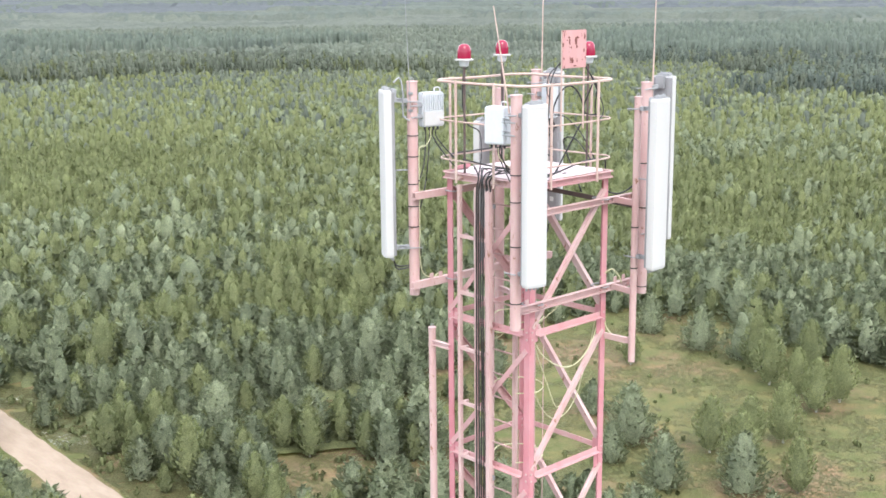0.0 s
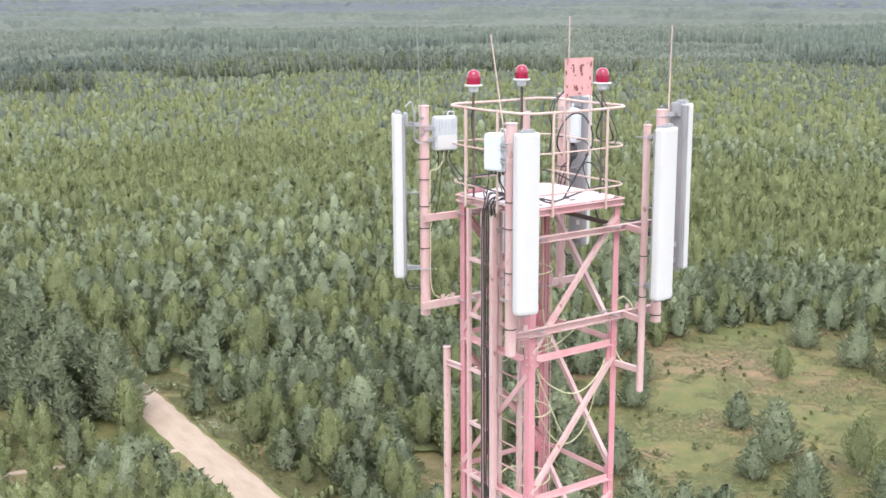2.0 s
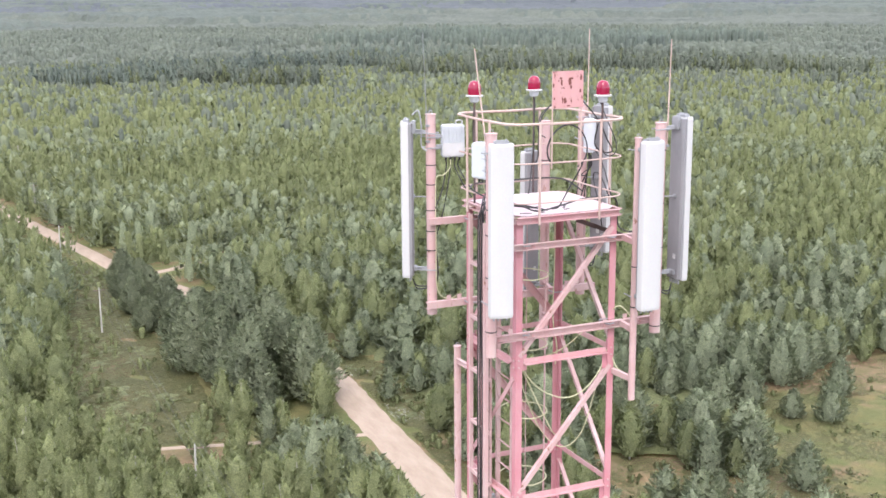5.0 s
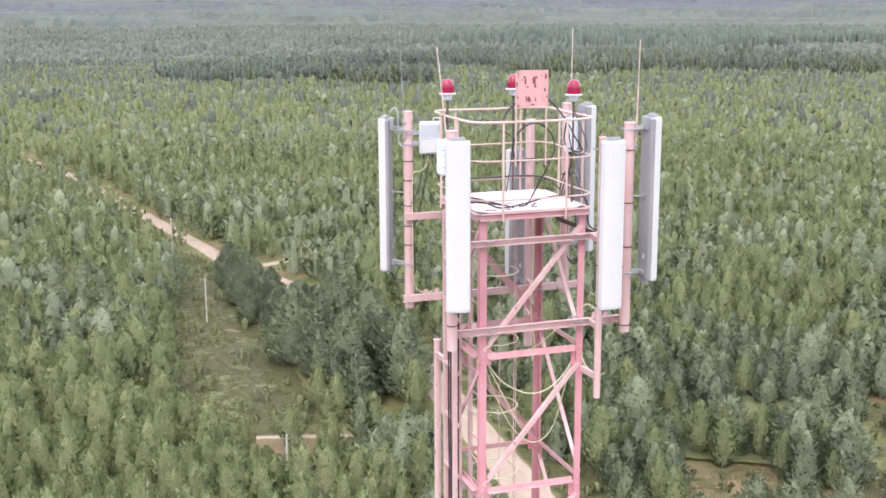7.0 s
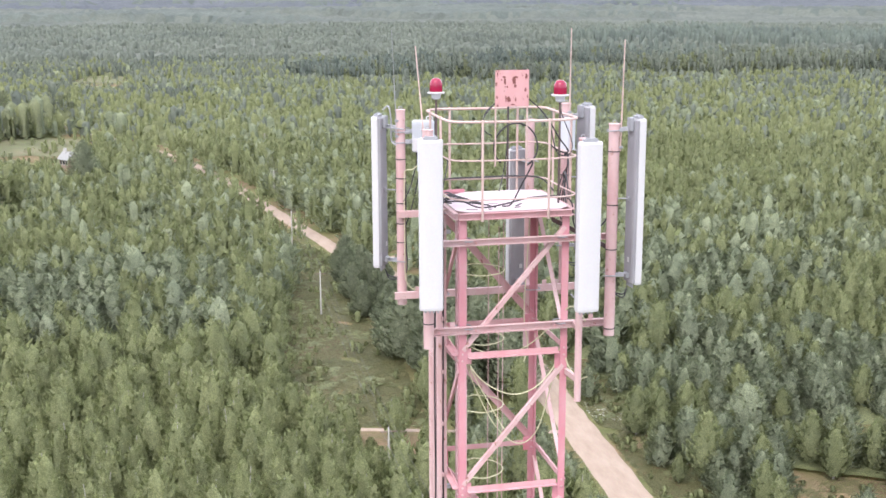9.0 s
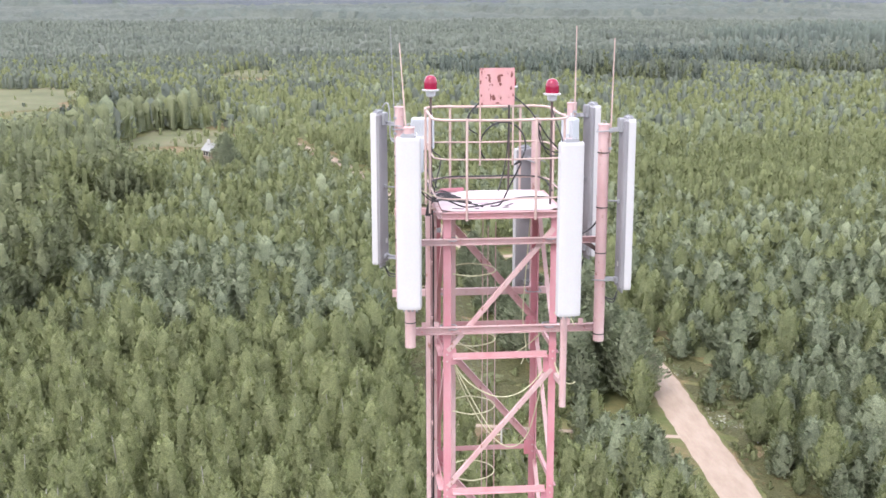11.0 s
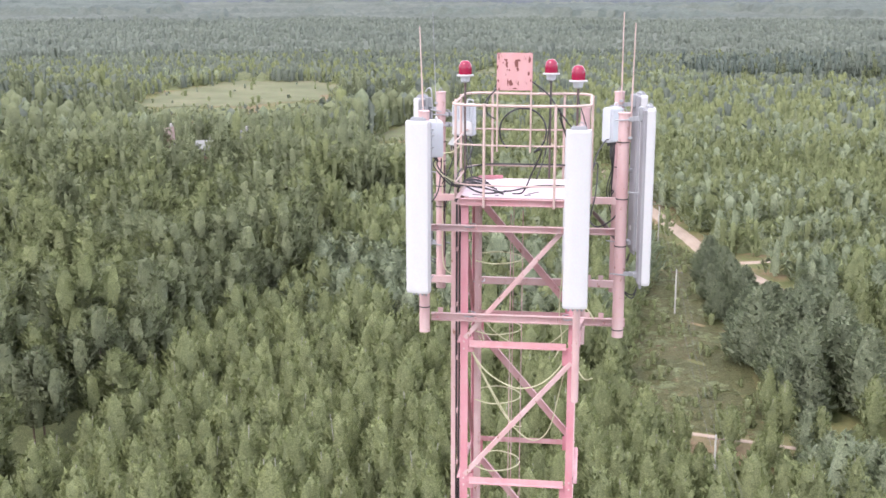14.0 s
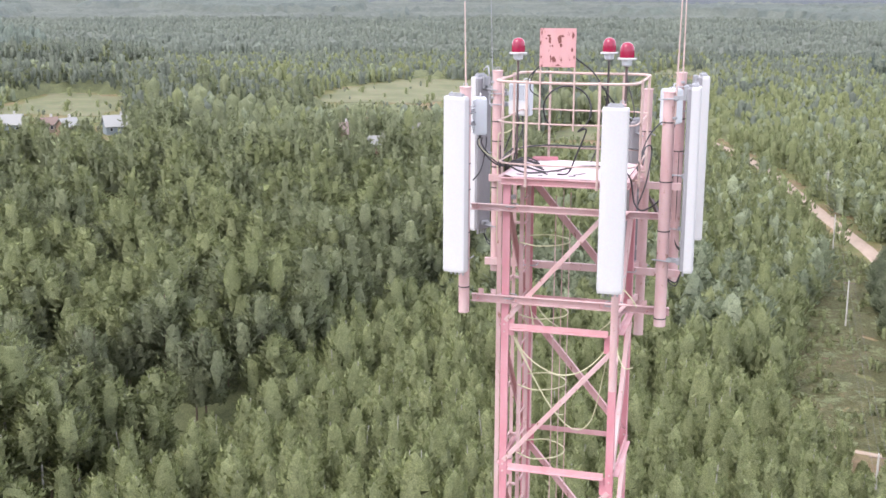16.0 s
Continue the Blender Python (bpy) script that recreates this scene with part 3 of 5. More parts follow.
for dx, dy in ((4, 0), (-4, 0), (0, 5), (0, -5)):
    ok &= ~inside(CORRIDOR, x + dx, y + dy) & ~inside(GLADE, x + dx, y + dy)
for hx, hy, _, sz in HOUSES:
    ok &= np.hypot(x - hx, y - hy) > sz + 8
z = np.where(ok, h * np.interp(ra.ravel(), [105, 150, 200, 350, 735], [0.08, 0.2, 0.4, 0.5, 0.55]) * np.where(old, 0.6, 1), -0.6)
nr, nc = shape
q = (np.arange(nr - 1)[:, None] * nc + np.arange(nc - 1)[None]).ravel()
F = np.concatenate([np.stack([q, q + nc, q + nc + 1], 1), np.stack([q, q + nc + 1, q + 1], 1)])[:, ::-1]
tagged(new("undergrowth", mesh_from("undergrowth", np.stack([x, y, z], 1), F, BIRCH)), "dense green undergrowth between the trees", "undergrowth", kind="stuff")
# the country to the horizon: one rolling canopy of treetops in three belts
th = np.radians(rng.uniform(-44, 66, 30000))
ra = np.sqrt(rng.uniform(725 ** 2, 1420 ** 2, len(th)))
x, y = ra * np.sin(th), ra * np.cos(th) - 12
tall = (drift(x, y, 420, 12.0) + 0.6 * drift(x, y, 150, 13.0) > 0.75)
for p in STANDS:
    tall |= inside(p, x, y)
open_land = drift(x, y, 330, 11.0) > 0.86
# the broadleaf trees wear a leaf colour already greyed for haze
for conifer, mat, word in ((False, MIDHAZELEAF, "broadleaf"), (True, DARKWOOD, "conifer")):
    sel = (tall == conifer) & ~open_land
    k = int(sel.sum())
    h = rng.normal(13.5, 2.0, k) if conifer else rng.normal(7.0, 1.3, k) + 2.0 * drift(x[sel], y[sel], 90, 14.0)
    V, F, N = leafy(np.stack([x, y], 1)[sel], np.clip(h, 3, 19), h * (0.24 if conifer else 0.40) * rng.uniform(0.8, 1.3, k), h * 0.05, np.full(k, 1 if conifer else 0), 0, 2.2, 3, 2, 1.0, 0.5)
    tagged(new(f"{word}_distant_wood", mesh_from(word, V, F, mat, N)), f"distant {word} forest rolling towards the horizon", "forest", kind="stuff")
# haze is painted in: each belt further out has a bluer leaf colour
for d0, d1, word, mat in ((720, 1400, "distant_canopy", FARHAZELEAF), (1390, 2400, "remote_woods", MIDHAZELEAF), (2380, 4690, "horizon_woods", HAZELEAF)):
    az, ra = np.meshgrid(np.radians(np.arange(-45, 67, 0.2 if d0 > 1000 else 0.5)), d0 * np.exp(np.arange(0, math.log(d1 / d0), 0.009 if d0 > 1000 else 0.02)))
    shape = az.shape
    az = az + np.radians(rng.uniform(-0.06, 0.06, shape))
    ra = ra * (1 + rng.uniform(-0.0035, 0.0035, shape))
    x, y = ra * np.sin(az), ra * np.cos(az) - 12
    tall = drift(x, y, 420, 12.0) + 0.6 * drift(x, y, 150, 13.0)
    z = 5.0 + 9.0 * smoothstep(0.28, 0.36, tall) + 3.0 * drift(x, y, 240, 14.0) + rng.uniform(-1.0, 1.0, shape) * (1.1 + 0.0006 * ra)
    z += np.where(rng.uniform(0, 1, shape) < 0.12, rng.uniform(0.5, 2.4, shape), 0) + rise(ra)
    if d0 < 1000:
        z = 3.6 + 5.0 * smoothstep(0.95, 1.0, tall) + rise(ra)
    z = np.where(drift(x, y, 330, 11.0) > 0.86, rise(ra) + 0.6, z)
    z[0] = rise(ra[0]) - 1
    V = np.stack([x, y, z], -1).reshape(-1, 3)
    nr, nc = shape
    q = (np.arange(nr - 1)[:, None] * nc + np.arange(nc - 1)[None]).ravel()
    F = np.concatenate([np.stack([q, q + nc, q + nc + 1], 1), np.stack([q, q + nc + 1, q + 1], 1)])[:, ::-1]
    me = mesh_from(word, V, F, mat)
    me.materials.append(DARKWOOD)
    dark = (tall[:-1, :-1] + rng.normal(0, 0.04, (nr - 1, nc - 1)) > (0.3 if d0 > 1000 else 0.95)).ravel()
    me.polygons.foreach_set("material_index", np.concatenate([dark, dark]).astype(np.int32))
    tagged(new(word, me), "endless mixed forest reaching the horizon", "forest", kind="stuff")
# woods on the other sides of the tower
x, y = jittered(-62, 62, -75, 50, 5.2)
d = np.hypot(x, y + 12)
s = (d <= 60) & (np.hypot(x, y) > 12)
woods("wood_below", x[s], y[s], 60, 0.9, 5, 3, "{} wood round the foot of the tower", crowd=1.15)
x, y = jittered(-240, 240, -240, 240, 9.0)
d = np.hypot(x, y + 12)
s = (d < 240) & (d > 60) & ~in_view(x, y, 6)
woods("wood_around", x[s], y[s], 24, 1.3, 5, 3, "{} wood round the clearing", crowd=1.7)


def meadow(name, poly, n, size, mat, label, lo=0.0):
    """Tufts and low plants scattered over an open place."""
    xs, ys = [p[0] for p in poly], [p[1] for p in poly]
    x, y = rng.uniform(min(xs), max(xs), n), rng.uniform(min(ys), max(ys), n)
    keep = inside(poly, x, y) & (drift(x, y, 6, 21.0) + 0.6 * drift(x, y, 2.2, 22.0) > lo) & (distance_to(ROAD, x, y) > 2.4) & (distance_to(TRACK, x, y) > 1.0)
    x, y = x[keep], y[keep]
    k = len(x)
    a = rng.uniform(0, 6.28, k)
    hgt = size * rng.uniform(0.08, 0.3, k)
    w = size * rng.uniform(0.5, 1.1, k)
    side = rng.uniform(0.6, 1.6, k) * size
    lean = np.stack([-np.sin(a), np.cos(a)], 1) * side[:, None]
    V = np.stack([np.stack([x - np.cos(a) * w, y - np.sin(a) * w, np.zeros(k)], 1), np.stack([x + np.cos(a) * w, y + np.sin(a) * w, np.zeros(k)], 1), np.stack([x + lean[:, 0], y + lean[:, 1], hgt], 1)], 1).reshape(-1, 3)
    tagged(new(name, mesh_from(name, V, np.arange(3 * k).reshape(-1, 3), mat, np.tile((0.0, 0.0, 1.0), (3 * k, 1)))), label, "grass", kind="stuff")


VERGE = [(32, 70), (39, 74), (40, 110), (34, 128), (31, 128)]
NEARBARE = [(36, 66), (62, 60), (76, 92), (60, 100), (36, 96)]
meadow("meadow_grass", GLADE, 60000, 0.22, TUFT, "uneven yellowish meadow grass in the clearing", -0.3)
meadow("verge_grass", VERGE, 16000, 0.28, TUFT, "rough green grass beside the road", -0.8)
meadow("corridor_grass", CORRIDOR, 34000, 0.32, TUFT, "rough grass under the power line", -1.0)
meadow("sapling_grass", NEARBARE, 30000, 0.22, TUFT, "patchy grass between young trees", -0.2)
meadow("corridor_scrub", CORRIDOR, 1600, 0.8, BIRCH, "low green scrub under the power line", 0.1)
meadow("verge_scrub", VERGE, 500, 0.7, BIRCH, "low green scrub beside the road", 0.2)


def bushes(name, poly, n, label, tall=1.2, mat=None):
    """Low rounded scrub with gaps between."""
    xs, ys = [p[0] for p in poly], [p[1] for p in poly]
    x, y = rng.uniform(min(xs), max(xs), n), rng.uniform(min(ys), max(ys), n)
    ok = inside(poly, x, y) & (drift(x, y, 7, 24.0) + rng.normal(0, 0.4, n) > 0.1) & (distance_to(ROAD, x, y) > 2.7) & (distance_to(TRACK, x, y) > 1.5)
    x, y = x[ok], y[ok]
    h = tall * rng.uniform(0.35, 1.3, len(x))
    V, F, N = leafy(np.stack([x, y], 1), h, h * rng.uniform(0.4, 0.75, len(x)), h * 0.0, np.full(len(x), 2), 46, 0.34, 5, 2, 0.6, 0.5)
    tagged(new(name, mesh_from(name, V, F, mat or BIRCH, N)), label, "bushes", kind="stuff")


bushes("corridor_bushes", CORRIDOR, 480, "low green bushes under the power line", 1.3)
bushes("verge_bushes", VERGE, 700, "low green bushes beside the road", 0.9)
bushes("meadow_bushes", GLADE, 420, "small weeds and seedlings in the clearing", 0.55)
bushes("sapling_bushes", NEARBARE, 900, "small weeds between the young trees", 0.6)
for f in FIELDS[:4]:
    bushes("field_bushes", f, 34, "round bushes scattered over the hay field", 3.2)
meadow("verge_flowers", [(32.5, 95), (36, 95), (36, 125), (33, 128)], 2600, 0.13, BLOOM, "pale flowering weeds beside the road", 0.25)


def tree_parts(kind, h, seed):
    """Meshes of one tree: trunk with limbs, and a crown of many leaf clusters."""
    rs = random.Random(seed)
    bm = bmesh.new()
    r0 = 0.018 * h + 0.02
    rows = []
    lean = (rs.uniform(-0.03, 0.03), rs.uniform(-0.03, 0.03))
    for i in range(6):
        u = i / 5
        rows.append([bm.verts.new((lean[0] * h * u + r0 * (1 - 0.88 * u) * cx, lean[1] * h * u + r0 * (1 - 0.88 * u) * cy, -0.1 + u * h * 0.93)) for cx, cy in circle(1, 6)])
    for a, b in zip(rows, rows[1:]):
        for j in range(6):
            bm.faces.new((a[j], a[(j + 1) % 6], b[(j + 1) % 6], b[j]))
    for i in range(9):
        u = rs.uniform(0.15, 0.8)
        a = rs.uniform(0, 6.28)
        n = h * 0.2 * (1 - u) + 0.15
        p = Vector((lean[0] * h * u, lean[1] * h * u, u * h * 0.93))
        sweep(bm, circle(r0 * 0.25, 4), p, p + Vector((math.cos(a) * n, math.sin(a) * n, n * 0.45)))
    trunk = bpy.data.meshes.new("trunk")
    bm.to_mesh(trunk)
    bm.free()
    trunk.materials.append(BIRCHBARK if kind == 0 else BARK)
    one = np.array([0.0])
    rad = h * (0.29 if kind == 0 else 0.40 if h < 7 else 0.37)
    V, F, N = leafy(np.zeros((1, 2)), one + h, one + rad, one + h * (0.09 if kind == 0 else 0.05), np.array([kind]), (1000 if h < 7 else 3400), 0.33 if h < 7 else 0.35, 6, 4, 0.6, 0.9)
    return trunk, mesh_from("crown", V, F, BIRCH if kind == 0 else PINE, N)


TEMPLATES = {k: [tree_parts(k, hh, 10 * k + i) for i, hh in enumerate((3.2, 4.2, 5.0, 5.8, 6.6))] for k in (0, 1)}
TEMPLATES[2] = [tree_parts(1, hh, 40 + i) for i, hh in enumerate((7.2, 8.2, 9.0, 9.8))]


def plant(x, y, kind, which, turn, scale=1.0):
    trunk, crown = TEMPLATES[kind][which]
    word = ("birch_tree", "pine_tree", "pine_tree")[kind]
    label = ("slender young birch with light green leaves", "bushy young pine with blue-green needles", "tall dense pine with grey-green needles by the road")[kind]
    e = thing(word, pose(x, y, 0, 0, 0, turn) @ Matrix.Scale(scale, 4), label, "tree", ("birches near the tower", "young pines near the tower", "tall pines by the road")[kind])
    for nm, me in (("trunk", trunk), ("crown", crown)):
        o = new(nm, me)
        o.parent = e


x, y = jittered(30, 90, 64, 116, 2.6)
s = inside(NEAR_STRETCH, x, y)
x, y = x[s], y[s]
ok, h, kind, old = stand(x, y)
for px, py, ph, pk in zip(x[ok], y[ok], h[ok], kind[ok]):
    w = int(np.clip(round((ph - 3.0) / 0.9), 0, 4))
    plant(px, py, int(min(pk, 1)), w, rng.uniform(0, 360), rng.uniform(0.9, 1.1))
plant(-38, 262, 2, 3, 20, 1.15)
for px, py, pk, w in GLADE_TREES:
    plant(px, py, pk, w, rng.uniform(0, 360), rng.uniform(0.9, 1.1))
x, y = jittered(8, 32, 98, 174, 4.5)
s = inside(BIGPINES, x, y) & (distance_to(ROAD, x, y) > 3.4) & (y < 148)
for px, py, k in ((13.0, 169, 0.88), (15.0, 164, 0.8), (12.6, 161, 0.85), (15.4, 156.5, 0.85), (12.8, 153, 0.8), (17, 150, 0.85)):
    plant(px, py, 2, 0, px * 40, k)
for px, py in zip(x[s], y[s]):
    plant(px, py, 2, int(rng.integers(0, 4)) if py < 130 else 0, rng.uniform(0, 360), rng.uniform(0.88, 1.08) if py < 140 else rng.uniform(0.7, 0.88))


# ---- the lattice tower ----
TOWER = Matrix.Translation((-0.01, 0.045, 0)) @ Matrix.Rotation(radians(2.2), 4, "Z")
INV = TOWER.inverted()
HALF, BAY, DECK_Z = 0.69, 1.765, 41.80
tower = thing("telecom_tower", TOWER, "square steel lattice tower in faded red paint", "tower")
corners = [(-1, -1), (1, -1), (1, 1), (-1, 1)]
for cx, cy in corners:
    bm = bmesh.new()
    sweep(bm, angle_section(0.088, 0.012, -cx, -cy), (cx * HALF, cy * HALF, 0.3), (cx * HALF, cy * HALF, DECK_Z), (1, 0, 0))
    leg = part("leg", bm, RED, tower)
    bm = bmesh.new()
    for k in range(24):
        z = DECK_Z - 1.76 - k * BAY
        if z < 2:
            break
        for dz in (-0.05, 0.04):
            tube(bm, (cx * (HALF + 0.012), cy * (HALF - 0.04), z + dz), (cx * (HALF - 0.02), cy * (HALF - 0.04), z + dz), 0.014, 6)
            tube(bm, (cx * (HALF - 0.04), cy * (HALF + 0.012), z + dz), (cx * (HALF - 0.04), cy * (HALF - 0.02), z + dz), 0.014, 6)
    tagged(part("leg_bolts", bm, PINK, leg), kind="stuff")
    bm = bmesh.new()
    block(bm, (cx * (HALF - 0.05), cy * (HALF - 0.05), 0.15), (0.5, 0.5, 0.5), 0.03)
    part("footing", bm, material("concrete", (0.4, 0.39, 0.37), 0.9) if cx == -1 and cy == -1 else bpy.data.materials["concrete"], tower)


def face_points(i, inset=0.0):
    (ax, ay), (bx, by) = corners[i], corners[(i + 1) % 4]
    return Vector((ax * HALF, ay * HALF, 0)), Vector((bx * HALF, by * HALF, 0))


faces = []
for i in range(4):
    a, b = face_points(i)
    out = Vector(((a + b).x, (a + b).y, 0)).normalized()
    along = (b - a).normalized()
    faces.append((a, b, out, along))
    bm = bmesh.new()
    sweep(bm, angle_section(0.068, 0.009, 1, 1), a - out * 0.012 + along * 0.11, b - out * 0.012 - along * 0.11, (0, 0, 1))
    bar = part("crossbar", bm, ROSE, tower)
    bm = bmesh.new()
    # each face has one diagonal a bay, falling from its far leg to its near leg
    p0 = b + out * 0.004 - along * 0.05 + Vector((0, 0, BAY - 0.17))
    p1 = a + out * 0.004 + along * 0.05 + Vector((0, 0, 0.10))
    wd = (0.027, 0.060, 0.046, 0.032)[i]
    sweep(bm, [(-0.004, -wd), (0.005, -wd), (0.005, wd - 0.006), (0.003, wd), (-0.05, wd), (-0.05, wd - 0.007), (-0.004, wd - 0.007)], p0, p1, out)
    diag = part("diagonal", bm, PINK if i in (0, 1) else ROSE, tower)
    bm = bmesh.new()
    block(bm, a + along * 0.075 - out * 0.014 + Vector((0, 0, 0.02)), (0.16 if abs(along.x) > .5 else 0.008, 0.008 if abs(along.x) > .5 else 0.16, 0.2))
    gus = part("gusset", bm, RED, tower)
    bm = bmesh.new()
    block(bm, b - along * 0.075 - out * 0.014 + Vector((0, 0, -0.1)), (0.16 if abs(along.x) > .5 else 0.008, 0.008 if abs(along.x) > .5 else 0.16, 0.22))
    gus2 = part("gusset", bm, RED, tower)
    for k in range(1, 24):
        z = DECK_Z - k * BAY - 0.01
        if k == 1:
            for o in (bar, diag, gus, gus2):
                o.matrix_basis = pose(0, 0, z)
        else:
            again(bar, pose(0, 0, z))
            again(diag, pose(0, 0, z))
            again(gus, pose(0, 0, z))
            again(gus2, pose(0, 0, z))

# deck with an edge channel
bm = bmesh.new()
s, c = 0.70, 0.13
vs = [(-s + c, -s), (s - c, -s), (s, -s + c), (s, s - c), (s - c, s), (-s + 0.35, s), (-s + 0.28, s - 0.12), (-s, s - 0.12), (-s, -s + c)]
a = [bm.verts.new((u, v, DECK_Z + 0.045)) for u, v in vs]
b = [bm.verts.new((u, v, DECK_Z + 0.053)) for u, v in vs]
bm.faces.new(a[::-1])
bm.faces.new(b)
for i in range(len(vs)):
    bm.faces.new((a[i], a[(i + 1) % len(vs)], b[(i + 1) % len(vs)], b[i]))
deck = part("deck", bm, DECK, tower, "pale pinkish white steel deck plate")
bm = bmesh.new()
block(bm, (-0.46, 0.66, DECK_Z + 0.075), (0.32, 0.03, 0.045), 0.006, 0.2)
part("kick_strip", bm, RED, deck)
# thin black pieces for the dark marks on the deck plate
for dx, dy, w, d2, rz in ((-0.16, -0.22, 0.14, 0.014, 0.05), (0.14, -0.36, 0.03, 0.20, -0.6), (0.08, -0.52, 0.08, 0.04, 0.3), (-0.50, -0.56, 0.14, 0.03, -0.3), (-0.28, -0.58, 0.05, 0.04, 0.1)):
    bm = bmesh.new()
    block(bm, (dx, dy, DECK_Z + 0.0555), (w, d2, 0.005), 0.0, rz)
    part("dark_mark", bm, BLACK, deck, "dark mark on the deck")
for i, (a, b, out, along) in enumerate(faces):
    bm = bmesh.new()
    z = Vector((0, 0, DECK_Z))
    sweep(bm, channel_section(0.08, 0.05, 0.008), a + z + out * 0.016 - along * 0.012, b + z + out * 0.016 + along * 0.012, (0, 0, 1))
    fas = part("edge_channel", bm, PINK if i in (1, 3) else ROSE, tower)
    for f in (0.12, 0.3, 0.5, 0.7, 0.88):
        bm = bmesh.new()
        p = a + (b - a) * f + z
        tube(bm, p + out * 0.010, p + out * 0.03, 0.013, 6)
        part("bolt", bm, PINK, fas)

# mounting beams of channel steel, two on the front, two on the back
LOCAL = lambda x, y, z: INV @ Vector((x, y, z))
for y0, x0, x1, z, w in ((-0.70, -1.06, 1.24, 41.485, 0.075), (-0.70, -1.04, 1.26, 40.395, 0.09), (0.70, -1.20, 1.22, 41.585, 0.085), (0.70, -1.24, 1.26, 40.49, 0.09)):
    sgn = -1 if y0 < 0 else 1
    bm = bmesh.new()
    if sgn < 0:
        sweep(bm, channel_section(w, 0.055, 0.009), (x0, y0 - 0.005, z), (x1, y0 - 0.005, z), (0, 0, 1))
    else:
        sweep(bm, channel_section(w, 0.055, 0.009), (x1, y0 + 0.005, z), (x0, y0 + 0.005, z), (0, 0, 1))
    beam = part("mounting_beam", bm, PINK, tower, "chalky pink channel beam with bolts")
    for f in (-0.96, -0.60, -0.50, 0.50, 0.62, 1.02):
        bm = bmesh.new()
        tube(bm, (f, y0 + sgn * 0.056, z), (f, y0 + sgn * 0.075, z), 0.015, 6)
        part("bolt", bm, RUST, beam)
    for cx in (-1, 1):
        bm = bmesh.new()
        zz = z
        pipe(bm, [(cx * 0.64, y0 + sgn * 0.066, zz + 0.02), (cx * 0.55, y0 + sgn * 0.066, zz + 0.02), (cx * 0.54, y0 - sgn * 0.13, zz + 0.02), (cx * 0.71, y0 - sgn * 0.13, zz + 0.02), (cx * 0.715, y0 + sgn * 0.0, zz + 0.02)], 0.008, 5)
        part("u_bolt", bm, ZINC, beam)
    if z < 41:
        for cx in (-0.93, -0.78, 0.82, 0.98):
            bm = bmesh.new()
            block(bm, (cx, y0 + sgn * 0.025, z + 0.075), (0.06, 0.006, 0.07))
            part("lug", bm, PINK, beam)

# railing: three rounded hoops and their posts


def hoop(z, r, x0, x1, y0, y1, c, seg=7, flare=0.0):
    pts = []
    for (cx, cy, a0) in ((x1 - c, y0 + c, -90), (x1 - c, y1 - c, 0), (x0 + c, y1 - c, 90), (x0 + c, y0 + c, 180)):
        for k in range(5):
            a = radians(a0 + k * 22.5)
            pts.append((cx + c * math.cos(a), cy + c * math.sin(a), z))
        # a slight sag between the corners
        pts.append(None)
    full = []
    n = len(pts)
    for i, p in enumerate(pts):
        if p is None:
            q0, q1 = pts[i - 1], pts[(i + 1) % n]
            full.append(((q0[0] + q1[0]) / 2, (q0[1] + q1[1]) / 2, z - 0.006))
        else:
            full.append(p)
    bm = bmesh.new()
    pipe(bm, full, r, seg, True)
    return bm


railing = part("railing", hoop(42.93, 0.016, -0.80, 0.80, -0.74, 0.86, 0.24, 8), RAIL, tower, "rounded pipe railing round the deck", True)
part("rail", hoop(42.47, 0.010, -0.79, 0.80, -0.735, 0.85, 0.24, 6), RAIL, railing, "", True)
part("rail", hoop(42.0, 0.010, -0.77, 0.80, -0.735, 0.85, 0.24, 6), RAIL, railing, "", True)
for px, py in ((-0.42, -0.752), (0.40, -0.752), (0.818, -0.30), (0.818, 0.42), (0.46, 0.872), (-0.46, 0.872), (-0.815, 0.40), (-0.812, -0.22)):
    bm = bmesh.new()
    top = (px, py, 42.95)
    tube(bm, (px, py, 41.74), top, 0.016, 8)
    foot = Vector((px, py, DECK_Z))
    inn = Vector((max(-0.71, min(0.71, px)), max(-0.71, min(0.71, py)), DECK_Z))
    if (inn - foot).length > 0.05:
        tube(bm, foot, inn, 0.014, 6)
    part("post", bm, RAIL, railing, "", True)

